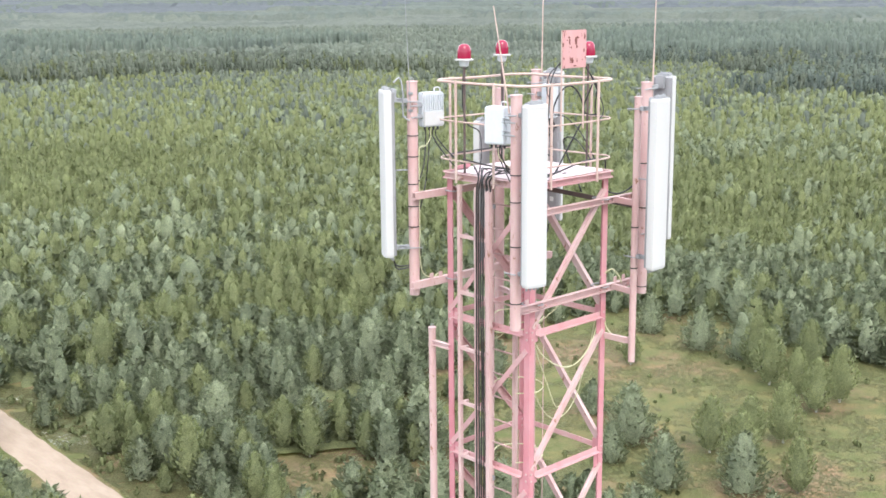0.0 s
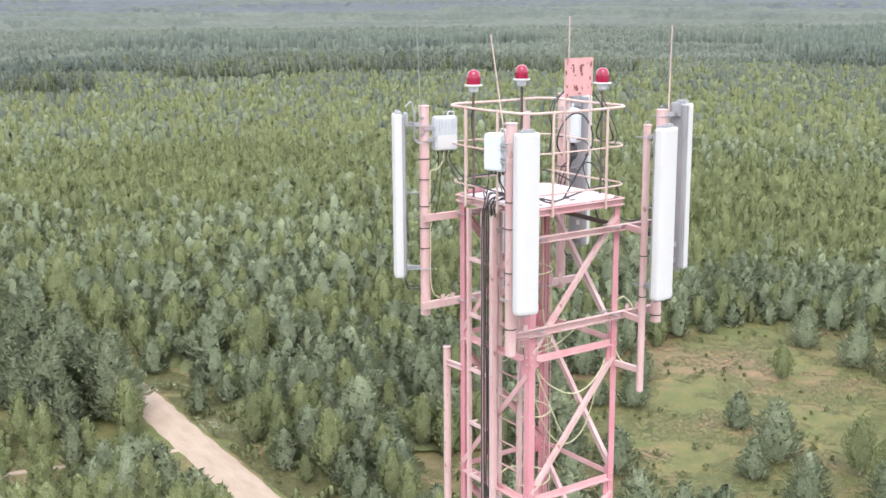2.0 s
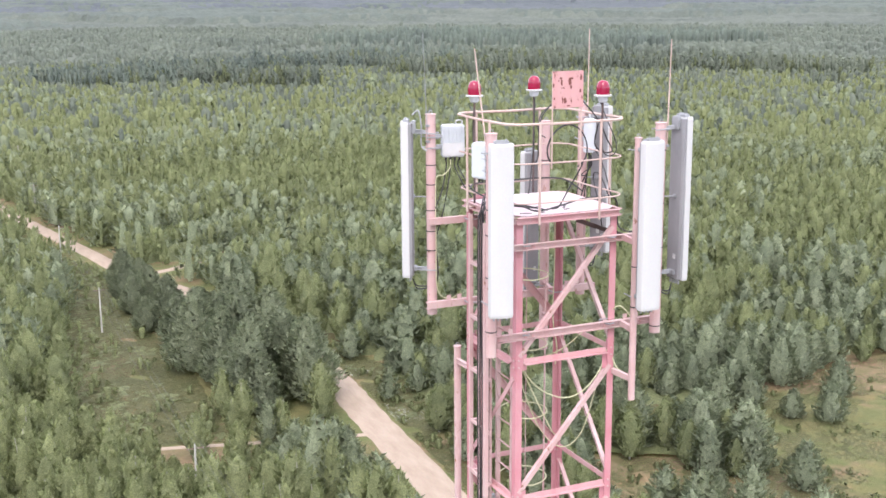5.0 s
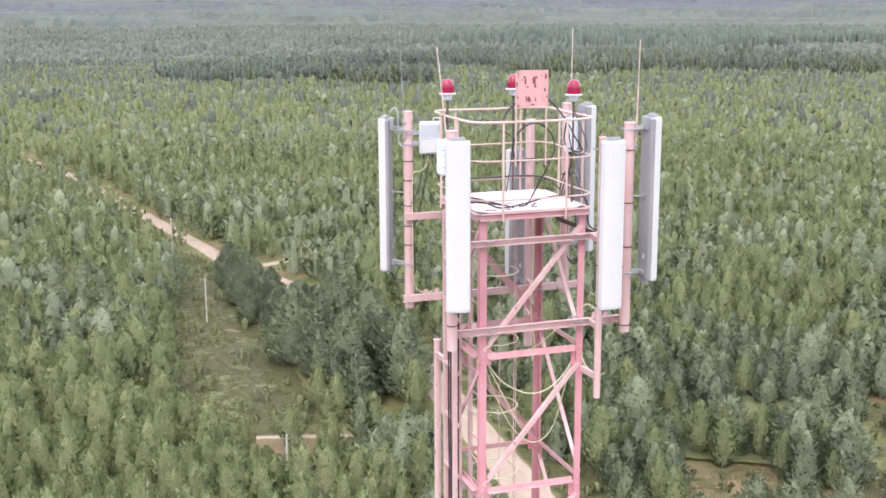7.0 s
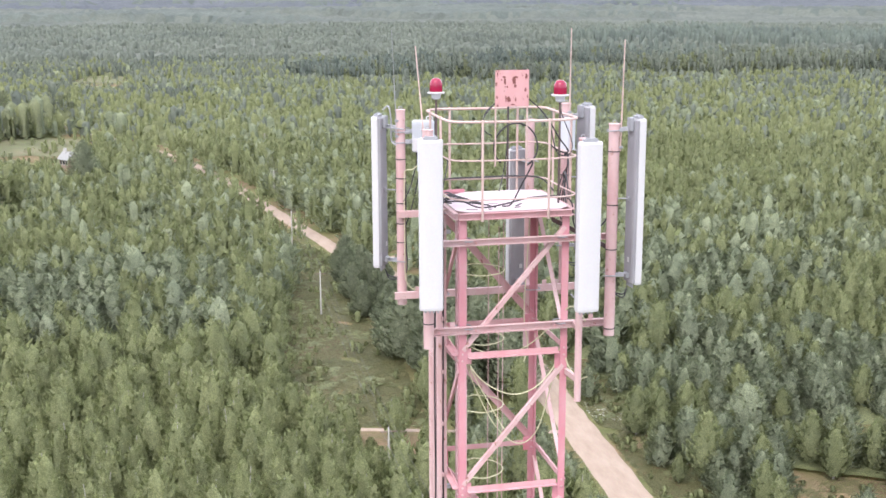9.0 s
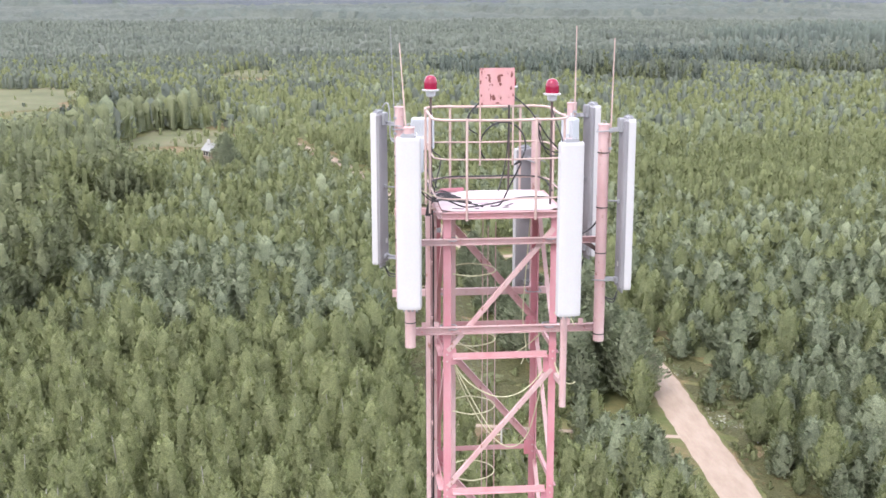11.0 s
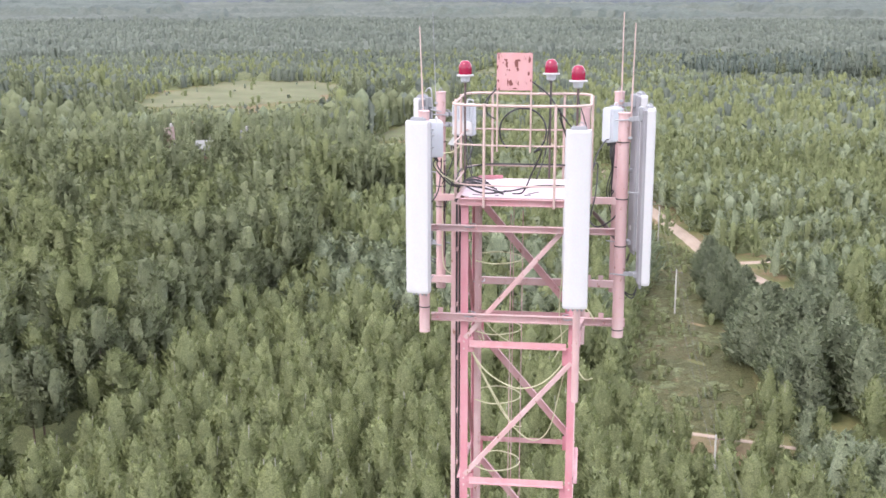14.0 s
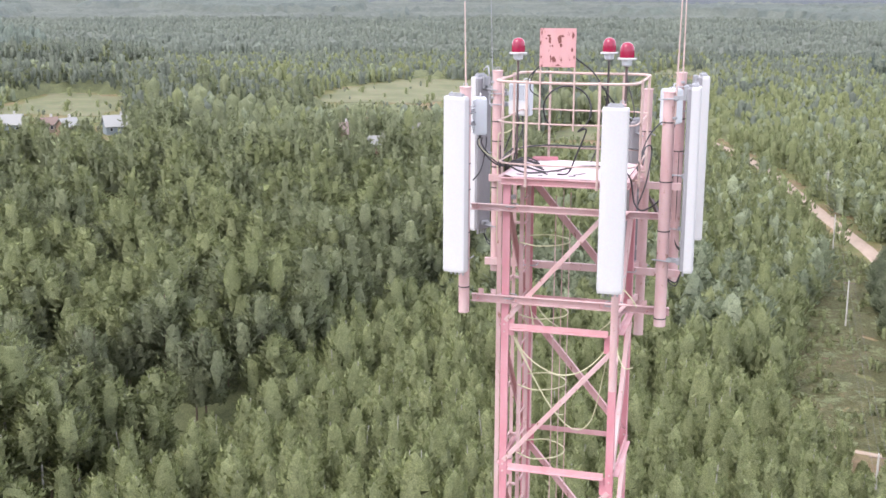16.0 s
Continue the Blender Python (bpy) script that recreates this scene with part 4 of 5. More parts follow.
# rusty plate on two rods
for px in (-0.25, 0.135):
    bm = bmesh.new()
    q = LOCAL(px, -0.72, 0)
    tube(bm, (q.x, -0.760, 42.40), (q.x, -0.760, 43.53), 0.010, 6)
    part("plate_rod", bm, RAIL, railing, "", True)
bm = bmesh.new()
q = LOCAL(-0.055, -0.72, 43.315)
block(bm, (q.x, -0.776, 43.318), (0.405, 0.012, 0.425), 0.003)
sign = part("sign_plate", bm, RUST, railing, "blank red plate with peeling paint")
rs = random.Random(3)
for gx, gz, w, h2 in ((-0.10, 0.13, 0.05, 0.03), (-0.09, 0.08, 0.03, 0.08), (-0.13, 0.10, 0.02, 0.02), (0.02, 0.09, 0.045, 0.09), (0.035, 0.03, 0.03, 0.06), (0.05, 0.13, 0.04, 0.025), (-0.04, -0.13, 0.045, 0.07), (-0.075, -0.12, 0.02, 0.09), (0.04, -0.13, 0.025, 0.02), (0.0, -0.19, 0.06, 0.02), (0.17, 0.14, 0.03, 0.08), (0.16, -0.02, 0.025, 0.05), (-0.18, 0.16, 0.02, 0.06), (-0.185, -0.1, 0.02, 0.04), (0.185, -0.1, 0.02, 0.04), (-0.06, 0.02, 0.02, 0.03)):
    bm = bmesh.new()
    vs = []
    for k in range(9):
        a = k * math.tau / 9
        f = rs.uniform(0.55, 1.1)
        vs.append(bm.verts.new((q.x + gx + math.cos(a) * w * 0.55 * f, -0.7835, 43.318 + gz + math.sin(a) * h2 * 0.55 * f)))
    bm.faces.new(vs)
    part("rust_patch", bm, material("bare_rust", (0.15, 0.055, 0.05), 0.9) if gx == -0.10 else bpy.data.materials["bare_rust"], sign)

# caged ladder inside the left face
bm = bmesh.new()
for yy in (-0.34, 0.06):
    sweep(bm, angle_section(0.05, 0.006), (-0.56, yy, 1.0), (-0.56, yy, 41.7), (1, 0, 0))
ladder = part("ladder", bm, PINK, tower, "caged steel ladder inside the tower")
bm = bmesh.new()
tube(bm, (-0.545, -0.34, 0), (-0.545, 0.07, 0), 0.011, 6)
rung = part("rung", bm, PINK, ladder, "", True)
rung.matrix_basis = pose(0, 0, 41.5)
for k in range(1, 130):
    again(rung, pose(0, 0, 41.5 - 0.3 * k))
bm = bmesh.new()
arc = [(-0.545, -0.34, 0)] + [(-0.35 + 0.36 * math.cos(radians(a)), -0.14 + 0.33 * math.sin(radians(a)), 0) for a in range(-90, 91, 22)] + [(-0.545, 0.07, 0)]
pipe(bm, arc, 0.008, 5)
ring = part("cage_hoop", bm, CREAM, ladder, "", True)
ring.matrix_basis = pose(0, 0, 41.0)
for k in range(1, 44):
    again(ring, pose(0, 0, 41.0 - 0.89 * k))
for a in (-50, 0, 50):
    bm = bmesh.new()
    x, y = -0.35 + 0.36 * math.cos(radians(a)), -0.14 + 0.33 * math.sin(radians(a))
    tube(bm, (x, y, 2.6), (x, y, 41.6), 0.006, 5)
    part("cage_strip", bm, PINK, ladder)

# cable tray outside the left face
bm = bmesh.new()
for yy in (0.36, 0.07):
    sweep(bm, angle_section(0.045, 0.006), (-0.80, yy, 1.0), (-0.80, yy, 41.72), (1, 0, 0))
tray = part("cable_tray", bm, PINK, tower, "pink steel cable tray carrying black feeders")
bm = bmesh.new()
block(bm, (-0.79, 0.085, 0), (0.02, 0.56, 0.045))
block(bm, (-0.735, 0.34, 0), (0.10, 0.03, 0.03))
step_bar = part("rung", bm, PINK, tray)
step_bar.matrix_basis = pose(0, 0, 41.1)
for k in range(1, 58):
    again(step_bar, pose(0, 0, 41.1 - 0.70 * k))
bm = bmesh.new()
sweep(bm, [(-0.035, -0.03), (0.035, -0.03), (0.035, 0.03), (-0.035, 0.03)], (-0.76, -0.09, 1.0), (-0.76, -0.09, 41.70), (1, 0, 0))
part("tray_upright", bm, PINK, tray)
bm = bmesh.new()
sweep(bm, angle_section(0.055, 0.006), (-0.865, -0.20, 1.0), (-0.865, -0.20, 41.70), (1, 0, 0))
part("tray_upright", bm, PINK, tray)
bm = bmesh.new()
for k in range(12):
    block(bm, (-0.73, -0.09, 41.5 - k * 3.4), (0.12, 0.05, 0.05))
part("tray_clip", bm, ZINC, tray)

# ---- mounting poles ----


def mast(x, y, z0, z1, r, arms, label, cap=True, clamps=()):
    e = thing("mounting_pole", pose(x, y, z0), label, "pole", "antenna mounting poles")
    bm = bmesh.new()
    tube(bm, (0, 0, 0), (0, 0, z1 - z0), r, 18)
    t = part("tube", bm, PINK, e, "", True)
    if cap:
        bm = bmesh.new()
        lathe(bm, [(r + 0.006, z1 - z0 - 0.004), (r + 0.006, z1 - z0 + 0.012), (r * 0.5, z1 - z0 + 0.016)], 16)
        part("cap", bm, PINK, e)
        bm = bmesh.new()
        pipe(bm, [(-0.022, 0, z1 - z0 + 0.008), (-0.02, 0, z1 - z0 + 0.04), (0, 0, z1 - z0 + 0.052), (0.02, 0, z1 - z0 + 0.04), (0.022, 0, z1 - z0 + 0.008)], 0.005, 5)
        part("lifting_eye", bm, ZINC, e)
    for (ax, ay, az) in arms:
        bm = bmesh.new()
        p = Vector((ax - x, ay - y, az - z0))
        sweep(bm, channel_section(0.07, 0.045, 0.008), (0, 0, az - z0), p, (0, 0, 1))
        part("arm", bm, PINK, e)
    for z in clamps:
        bm = bmesh.new()
        lathe(bm, [(r + 0.0015, z - z0 - 0.006), (r + 0.006, z - z0 - 0.006), (r + 0.006, z - z0 + 0.006), (r + 0.0015, z - z0 + 0.006)], 16)
        part("strap", bm, BLACK, e, "dark cable strap")
    return e


W = lambda x, y, z: tuple(TOWER @ Vector((x, y, z)))
mast(-1.165, 0.822, 40.35, 42.93, 0.063, [], "pink steel pole with rust, strapped cables", True, (42.30, 42.05, 41.72, 41.45, 41.2))
mast(-1.08, -0.85, 40.24, 42.86, 0.063, [], "pink steel pole behind a white panel antenna", True, (42.0, 41.7, 41.2, 40.55))
mast(1.195, -0.77, 40.26, 42.87, 0.066, [], "pink steel pole with side antennas", True, (42.55, 41.9, 41.35, 40.35))
mast(1.105, 1.015, 40.34, 42.95, 0.063, [], "pink steel pole with tangled cables", True, (42.4, 42.0, 41.6))
mast(0.729, -1.03, 39.52, 42.74, 0.042, [W(0.66, -0.66, 39.77), W(0.74, -0.72, 41.485), W(0.74, -0.72, 40.395)], "slim pink pole held off the tower by arms", True, (41.2, 40.7))
mast(0.67, 1.25, 39.53, 42.72, 0.063, [W(0.62, 0.72, 40.49), W(0.62, 0.72, 41.585), W(0.60, 0.67, 40.05)], "pink steel pole behind the tower", True, (42.2, 41.5))
mast(-0.735, 1.01, 33.0, 39.80, 0.047, [W(-0.67, 0.66, 39.62), W(-0.67, 0.66, 36.2), W(-0.67, 0.66, 33.4)], "tall pale pole beside the tower leg", True, ())

# ---- panel antennas ----


def panel_antenna(x, y, z0, z1, nx, ny, pole, label, tilt_arm=True):
    """A tall panel: rounded white radome facing (nx, ny), grey back, brackets to its pole."""
    phi = math.atan2(nx, -ny)
    e = thing("panel_antenna", pose(x, y, z0, 0, 0, math.degrees(phi)), label, "antenna", "panel antennas")
    inv = pose(x, y, z0, 0, 0, math.degrees(phi)).inverted()
    n = z1 - z0
    w, d = 0.140, 0.065
    prof = [(w, d * 0.55), (w, -d * 0.45), (w * 0.93, -d * 0.78), (w * 0.72, -d * 0.95), (w * 0.35, -d * 1.05), (-w * 0.35, -d * 1.05), (-w * 0.72, -d * 0.95), (-w * 0.93, -d * 0.78), (-w, -d * 0.45), (-w, d * 0.55)]
    bm = bmesh.new()
    a = [bm.verts.new((u, v, 0.03)) for u, v in prof]
    b = [bm.verts.new((u, v, n - 0.03)) for u, v in prof]
    k = len(prof)
    for i in range(k):
        bm.faces.new((a[i], a[(i + 1) % k], b[(i + 1) % k], b[i]))
    bm.faces.new(a[::-1])
    bm.faces.new(b)
    radome = part("radome", bm, WHITE, e, "", True)
    for z2, z3, nm in ((0.0, 0.034, "bottom_cap"), (n - 0.034, n, "top_cap")):
        bm = bmesh.new()
        p2 = [(u * 1.015, v * 1.03) for u, v in prof]
        ins = [(u * 0.96, v * 0.94) for u, v in prof]
        lo, hi = (ins, p2) if z2 == 0 else (p2, ins)
        r0 = [bm.verts.new((u, v, z2)) for u, v in lo]
        r1 = [bm.verts.new((u, v, z3)) for u, v in hi]
        for i in range(k):
            bm.faces.new((r0[i], r0[(i + 1) % k], r1[(i + 1) % k], r1[i]))
        bm.faces.new(r0[::-1])
        bm.faces.new(r1)
        part(nm, bm, WHITE, e)
    bm = bmesh.new()
    sweep(bm, [(w * 0.94, 0), (w * 0.94, 0.035), (w * 0.7, 0.05), (-w * 0.7, 0.05), (-w * 0.94, 0.035), (-w * 0.94, 0)], (0, d * 0.5, 0.02), (0, d * 0.5, n - 0.02), (1, 0, 0))
    back = part("back_plate", bm, BACK, e, "dull grey aluminium back")
    bm = bmesh.new()
    block(bm, (-0.03, 0.088, 0.30), (0.05, 0.004, 0.06))
    part("label_sticker", bm, WHITE, back)
    bm = bmesh.new()
    for u in (-0.07, -0.02, 0.03, 0.08):
        tube(bm, (u, 0.04, 0.02), (u, 0.04, -0.05), 0.014, 8)
    part("connector", bm, ZINC, e)
    q = inv @ Vector((pole[0], pole[1], z0))
    for z, nm in ((n - 0.12, "top_bracket"), (n * 0.52, "tie_rod"), (0.10, "bottom_bracket")):
        bm = bmesh.new()
        p0 = Vector((0, 0.07, z))
        p1 = Vector((q.x, q.y, z - (0.02 if nm == "top_bracket" else 0)))
        if nm == "tie_rod":
            tube(bm, p0, p1, 0.009, 6)
            block(bm, p0 + Vector((0, 0.02, 0)), (0.05, 0.03, 0.05), 0.006)
        else:
            mid2 = (p0 + p1) / 2
            block(bm, p0 + Vector((0, 0.025, 0.05 if nm == "top_bracket" else 0)), (0.12, 0.05, 0.16 if nm == "top_bracket" else 0.06), 0.008)
            sweep(bm, channel_section(0.05, 0.03, 0.006), p0 + Vector((0, 0.03, 0)), p1, (0, 0, 1))
            for s2 in (-1, 1):
                side = Vector((-(p1 - p0).y, (p1 - p0).x, 0)).normalized() * 0.085 * s2
                tube(bm, p1 + side + (p0 - p1).normalized() * 0.09, p1 + side - (p0 - p1).normalized() * 0.09, 0.008, 6)
            block(bm, p1 + (p0 - p1).normalized() * 0.075, (0.06, 0.06, 0.05), 0.006)
            if nm == "top_bracket":
                block(bm, (0, 0.0, z + 0.135), (0.17, 0.07, 0.03), 0.006)
                for u in (-0.055, 0.055):
                    tube(bm, (u, 0.0, z + 0.10), (u, 0.0, z + 0.17), 0.008, 6)
                tube(bm, (-0.07, -0.02, z + 0.155), (0.07, -0.02, z + 0.155), 0.007, 6)
        part(nm, bm, ZINC, e)
    return e


panel_antenna(-1.435, 0.985, 40.85, 42.845, -0.91, 0.42, (-1.165, 0.822), "tall white panel antenna with a grey back, on the pink pole")
panel_antenna(-1.095, -1.15, 40.80, 42.79, -0.17, -0.985, (-1.08, -0.85), "tall white panel antenna facing the open forest")
panel_antenna(0.72, -1.36, 40.75, 42.75, 0.08, -1.0, (0.729, -1.03), "tall white panel antenna on a slim pole")
panel_antenna(1.47, -0.82, 40.93, 42.945, 0.995, 0.09, (1.195, -0.77), "tall white panel antenna with a grey metal back")
panel_antenna(1.37, 0.95, 40.93, 42.93, 0.95, 0.30, (1.105, 1.015), "tall white panel antenna behind the railing")
panel_antenna(0.535, 1.47, 40.36, 42.30, -0.40, 0.92, (0.67, 1.25), "white panel antenna behind the tower, grey back")

# ---- radio units ----


def radio_unit(x, y, z, w, d, h, turn, pole, label, finned=True):
    e = thing("radio_unit", pose(x, y, z, 0, 0, turn), label, "radio box", "radio units on the poles")
    inv = pose(x, y, z, 0, 0, turn).inverted()
    bm = bmesh.new()
    block(bm, (0, 0, h / 2), (w, d, h), 0.014)
    part("body", bm, CASE, e, "", True)
    bm = bmesh.new()
    block(bm, (0, -d / 2 - 0.004, h * (0.24 if finned else 0.5)), (w * 0.94, 0.022, h * (0.42 if finned else 0.94)), 0.008)
    part("front_cover", bm, WHITE if finned else CASE, e, "smooth plastic front cover", True)
    for k in range(9 if finned else 0):
        bm = bmesh.new()
        block(bm, (-w * 0.42 + k * w * 0.105, -d / 2 - 0.008, h * 0.71), (0.006, 0.02, h * 0.46))
        part("fin", bm, CASE, e)
    bm = bmesh.new()
    pipe(bm, [(w * 0.16, 0, h - 0.01), (w * 0.16, 0, h + 0.045), (w * 0.40, 0, h + 0.045), (w * 0.42, 0, h - 0.01)], 0.009, 6)
    part("handle", bm, WHITE, e)
    for k in range(4):
        bm = bmesh.new()
        tube(bm, (-w * 0.3 + k * w * 0.2, 0, 0.01), (-w * 0.3 + k * w * 0.2, 0, -0.045), 0.014, 8)
        part("connector", bm, BLACK, e)
    q = inv @ Vector((pole[0], pole[1], z))
    for zz in (0.28 * h + 0.02, 0.66 * h):
        bm = bmesh.new()
        dirn = Vector((q.x, q.y, 0)).normalized()
        sweep(bm, channel_section(0.05, 0.035, 0.006), Vector((0, 0, zz)) + dirn * 0.06, (q.x, q.y, zz), (0, 0, 1))
        block(bm, Vector((q.x, q.y, zz)) - dirn * 0.085, (0.06, 0.06, 0.06), 0.008)
        side = Vector((-dirn.y, dirn.x, 0)) * 0.08
        for s2 in (-1, 1):
            tube(bm, Vector((q.x, q.y, zz)) + side * s2 - dirn * 0.1, Vector((q.x, q.y, zz)) + side * s2 + dirn * 0.09, 0.008, 6)
        part("bracket", bm, ZINC, e)
    return e


radio_unit(-0.862, 0.835, 42.385, 0.29, 0.13, 0.41, -12, (-1.165, 0.822), "pale grey radio unit with white cover, on the pole")
radio_unit(-1.01, -0.49, 42.30, 0.27, 0.15, 0.42, -72, (-1.08, -0.85), "pale grey radio unit with carrying handle, beside the pole", False)
radio_unit(1.03, 0.70, 42.36, 0.27, 0.14, 0.43, 60, (1.105, 1.015), "white radio unit above tangled cables", False)

# ---- red obstruction beacons ----


def beacon(x, y, label):
    z = 43.19
    e = thing("obstruction_beacon", pose(x, y, 0), label, "beacon", "red beacons on the railing")
    bm = bmesh.new()
    prof = [(0.082, z + 0.012)] + [(0.082 * math.cos(radians(a)) ** 0.75 if a < 90 else 0.004, z + 0.085 + 0.10 * math.sin(radians(a))) for a in range(0, 91, 10)]
    lathe(bm, prof, 24)
    dome = part("dome", bm, REDGLASS, e, "", True)
    bm = bmesh.new()
    lathe(bm, [(0.03, z + 0.013), (0.03, z + 0.07), (0.012, z + 0.10)], 12)
    part("lamp", bm, material("lamp_glow", (0.9, 0.2, 0.2), 0.4) if "lamp_glow" not in bpy.data.materials else bpy.data.materials["lamp_glow"], dome)
    bm = bmesh.new()
    lathe(bm, [(0.06, z - 0.012), (0.106, z - 0.008), (0.108, z + 0.008), (0.085, z + 0.014)], 24)
    part("flange", bm, WHITE, e, "", True)
    bm = bmesh.new()
    lathe(bm, [(0.03, z - 0.085), (0.055, z - 0.07), (0.062, z - 0.012)], 20)
    part("base", bm, CASE, e, "", True)
    bm = bmesh.new()
    tube(bm, (0, 0, 41.86), (0, 0, z - 0.08), 0.014, 8)
    part("stem", bm, DARKSTEEL, e, "dark steel stem", True)
    return e


beacon(-0.777, 0.33, "red glass obstruction beacon on a pipe at the railing")
beacon(0.25, 0.77, "red glass obstruction beacon behind the railing")
beacon(0.645, -0.315, "red glass obstruction beacon with a looped black cable")

# ---- lightning rods ----
for (bx, by, bz), (tx, ty, tz) in (((-1.215, 0.79, 42.55), (-1.265, 0.808, 43.95)), ((-1.095, -0.77, 42.6), (-1.175, -0.588, 43.81)), ((1.13, 0.94, 42.6), (1.13, 0.925, 43.95)), ((1.265, -0.80, 42.55), (1.285, -0.80, 43.87))):
    e = thing("lightning_rod", pose(bx, by, bz), "thin pale lightning rod fixed to a pole top", "rod", "lightning rods")
    bm = bmesh.new()
    q = Vector((tx - bx, ty - by, tz - bz))
    slim = by > 0.7 and bx < 0
    tube(bm, (0, 0, 0), q * 0.55, 0.005 if slim else 0.0095, 6)
    tube(bm, q * 0.55, q, 0.003 if slim else 0.007, 6)
    part("rod", bm, ZINC if slim else RAIL, e, "", True)
    bm = bmesh.new()
    block(bm, (0, 0, 0.05), (0.05, 0.05, 0.03), 0.006)
    part("clip", bm, ZINC, e)
    bm = bmesh.new()
    block(bm, (0, 0, 0.25), (0.05, 0.05, 0.03), 0.006)
    part("clip", bm, ZINC, e)


# ---- cables ----
def cable(pts, r=0.009, mat=BLACK, label="black feeder cable hanging on the tower", local=True, seg=6):
    bm = bmesh.new()
    P = [TOWER @ Vector(p) for p in pts] if local else [Vector(p) for p in pts]
    o = P[0].copy()
    pipe(bm, [p - o for p in P], r, seg)
    ob = mesh_object("cable", bm, mat, True)
    ob.matrix_world = Matrix.Translation(o)
    return tagged(ob, label, "cable", "cables on the tower")


rs = random.Random(11)
# feeders from the deck edge down the tray
for k in range(7):
    y = 0.03 - 0.027 * k
    x = -0.845 + 0.013 * k
    j = lambda s: rs.uniform(-s, s)
    pts = [(-0.5 + 0.05 * k, 0.4 - 0.16 * k, 41.87), (-0.66, 0.25 - 0.1 * k + j(0.03), 41.93 + j(0.03)), (-0.79, y + j(0.02), 41.84), (x, y + j(0.01), 41.6)]
    z = 41.6
    while z > 30:
        z -= 1.1
        pts.append((x + j(0.010), y + j(0.013), z))
    cable(pts, 0.0092, BLACK, "thick black feeder cable running down the cable tray")
# cable tied along the low rail and across the deck
cable([(-0.80, 0.3, 42.03), (-0.79, -0.3, 41.99), (-0.62, -0.68, 41.97), (-0.42, -0.70, 41.90), (-0.1, -0.66, 41.93), (0.2, -0.70, 42.0), (0.55, -0.70, 42.0), (0.74, -0.6, 41.9), (0.80, -0.55, 41.6), (0.9, -0.68, 41.53), (1.05, -0.78, 41.62), (1.16, -0.78, 41.75)], 0.010, BLACK, "black cable tied along the low rail")
cable([(-0.75, 0.45, 42.02), (-0.5, 0.80, 42.02), (0.0, 0.83, 42.02), (0.45, 0.83, 42.02), (0.74, 0.70, 42.0), (0.79, 0.3, 41.9)], 0.010, BLACK, "black cable tied along the back low rail")
# loops round the sign plate and the beacons
cable([(-0.15, -0.74, 43.25), (-0.30, -0.70, 43.10), (-0.42, -0.73, 42.93), (-0.42, -0.70, 42.55), (-0.47, -0.68, 42.45)], 0.008, BLACK, "thin black cable looping past the plate")
cable([(-0.10, -0.74, 43.22), (-0.34, -0.66, 43.06), (-0.40, -0.66, 42.85), (-0.28, -0.62, 42.75)], 0.007, BLACK, "thin black cable looping past the plate")
cable([(0.10, -0.73, 43.22), (0.30, -0.66, 43.06), (0.42, -0.69, 42.90), (0.56, -0.62, 42.70), (0.72, -0.50, 42.52), (0.66, -0.36, 42.50), (0.50, -0.45, 42.62), (0.44, -0.62, 42.88)], 0.009, BLACK, "black cable drooping between plate and beacon")
cable([(0.645, -0.33, 43.10), (0.66, -0.42, 42.95), (0.76, -0.52, 42.62), (0.70, -0.56, 42.48), (0.55, -0.58, 42.52), (0.44, -0.69, 42.8)], 0.007, BLACK, "thin black beacon cable")
loop = [(0.02 + 0.27 * math.cos(radians(a)), -0.62 + 0.03 * math.sin(radians(a * 2)), 42.62 + 0.27 * math.sin(radians(a))) for a in range(-60, 230, 24)]
cable(loop[::-1] + [(0.24, -0.60, 42.40), (0.12, -0.50, 42.10), (0.02, -0.44, 41.88), (-0.10, -0.48, 41.865)], 0.010, BLACK, "black cable loop hung on the railing")
cable([(-0.777, 0.34, 43.10), (-0.79, 0.35, 42.7), (-0.76, 0.30, 42.45), (-0.66, 0.2, 42.35), (-0.72, 0.1, 42.1), (-0.76, 0.1, 41.86)], 0.008, BLACK, "black beacon cable beside its pipe", False)
cable([(0.25, 0.75, 43.10), (0.24, 0.74, 42.6), (0.20, 0.72, 42.2), (0.1, 0.6, 41.87)], 0.008, BLACK, "black beacon cable beside its pipe", False)
# radio unit tails
for k, (dx, tgt) in enumerate(((-0.09, (-1.14, 0.75, 41.75)), (-0.03, (-1.12, 0.76, 41.4)), (0.03, (-0.72, 0.55, 41.9)), (0.08, (-0.70, 0.45, 41.95)))):
    p = Vector((-0.862 + dx, 0.835, 42.35))
    q = Vector(tgt)
    cable([p, p + Vector((0, 0, -0.10)), (p + q) / 2 + Vector((0, -0.03, -0.10)), q], 0.008, BLACK, "black tail cable of a radio unit", False)
cable([(-0.90, 0.81, 42.36), (-0.92, 0.79, 42.25), (-1.02, 0.76, 42.17), (-1.10, 0.755, 42.16), (-1.13, 0.75, 42.05), (-1.13, 0.75, 41.3), (-1.12, 0.75, 40.7), (-0.98, 0.74, 40.55), (-0.86, 0.74, 40.58)], 0.006, CREAM, "thin yellowish earthing cable on the pole", False)
for k, tgt in enumerate(((-0.72, -0.42, 41.92), (-0.70, -0.50, 41.95), (-1.0, -0.79, 41.8))):
    p = Vector((-1.01 + 0.03 * k, -0.55 + 0.06 * k, 42.26))
    q = Vector(tgt)
    cable([p, p + Vector((0, 0, -0.09)), (p + q) / 2 + Vector((0.02, 0, -0.12)), q], 0.008, BLACK, "black tail cable of a radio unit", False)
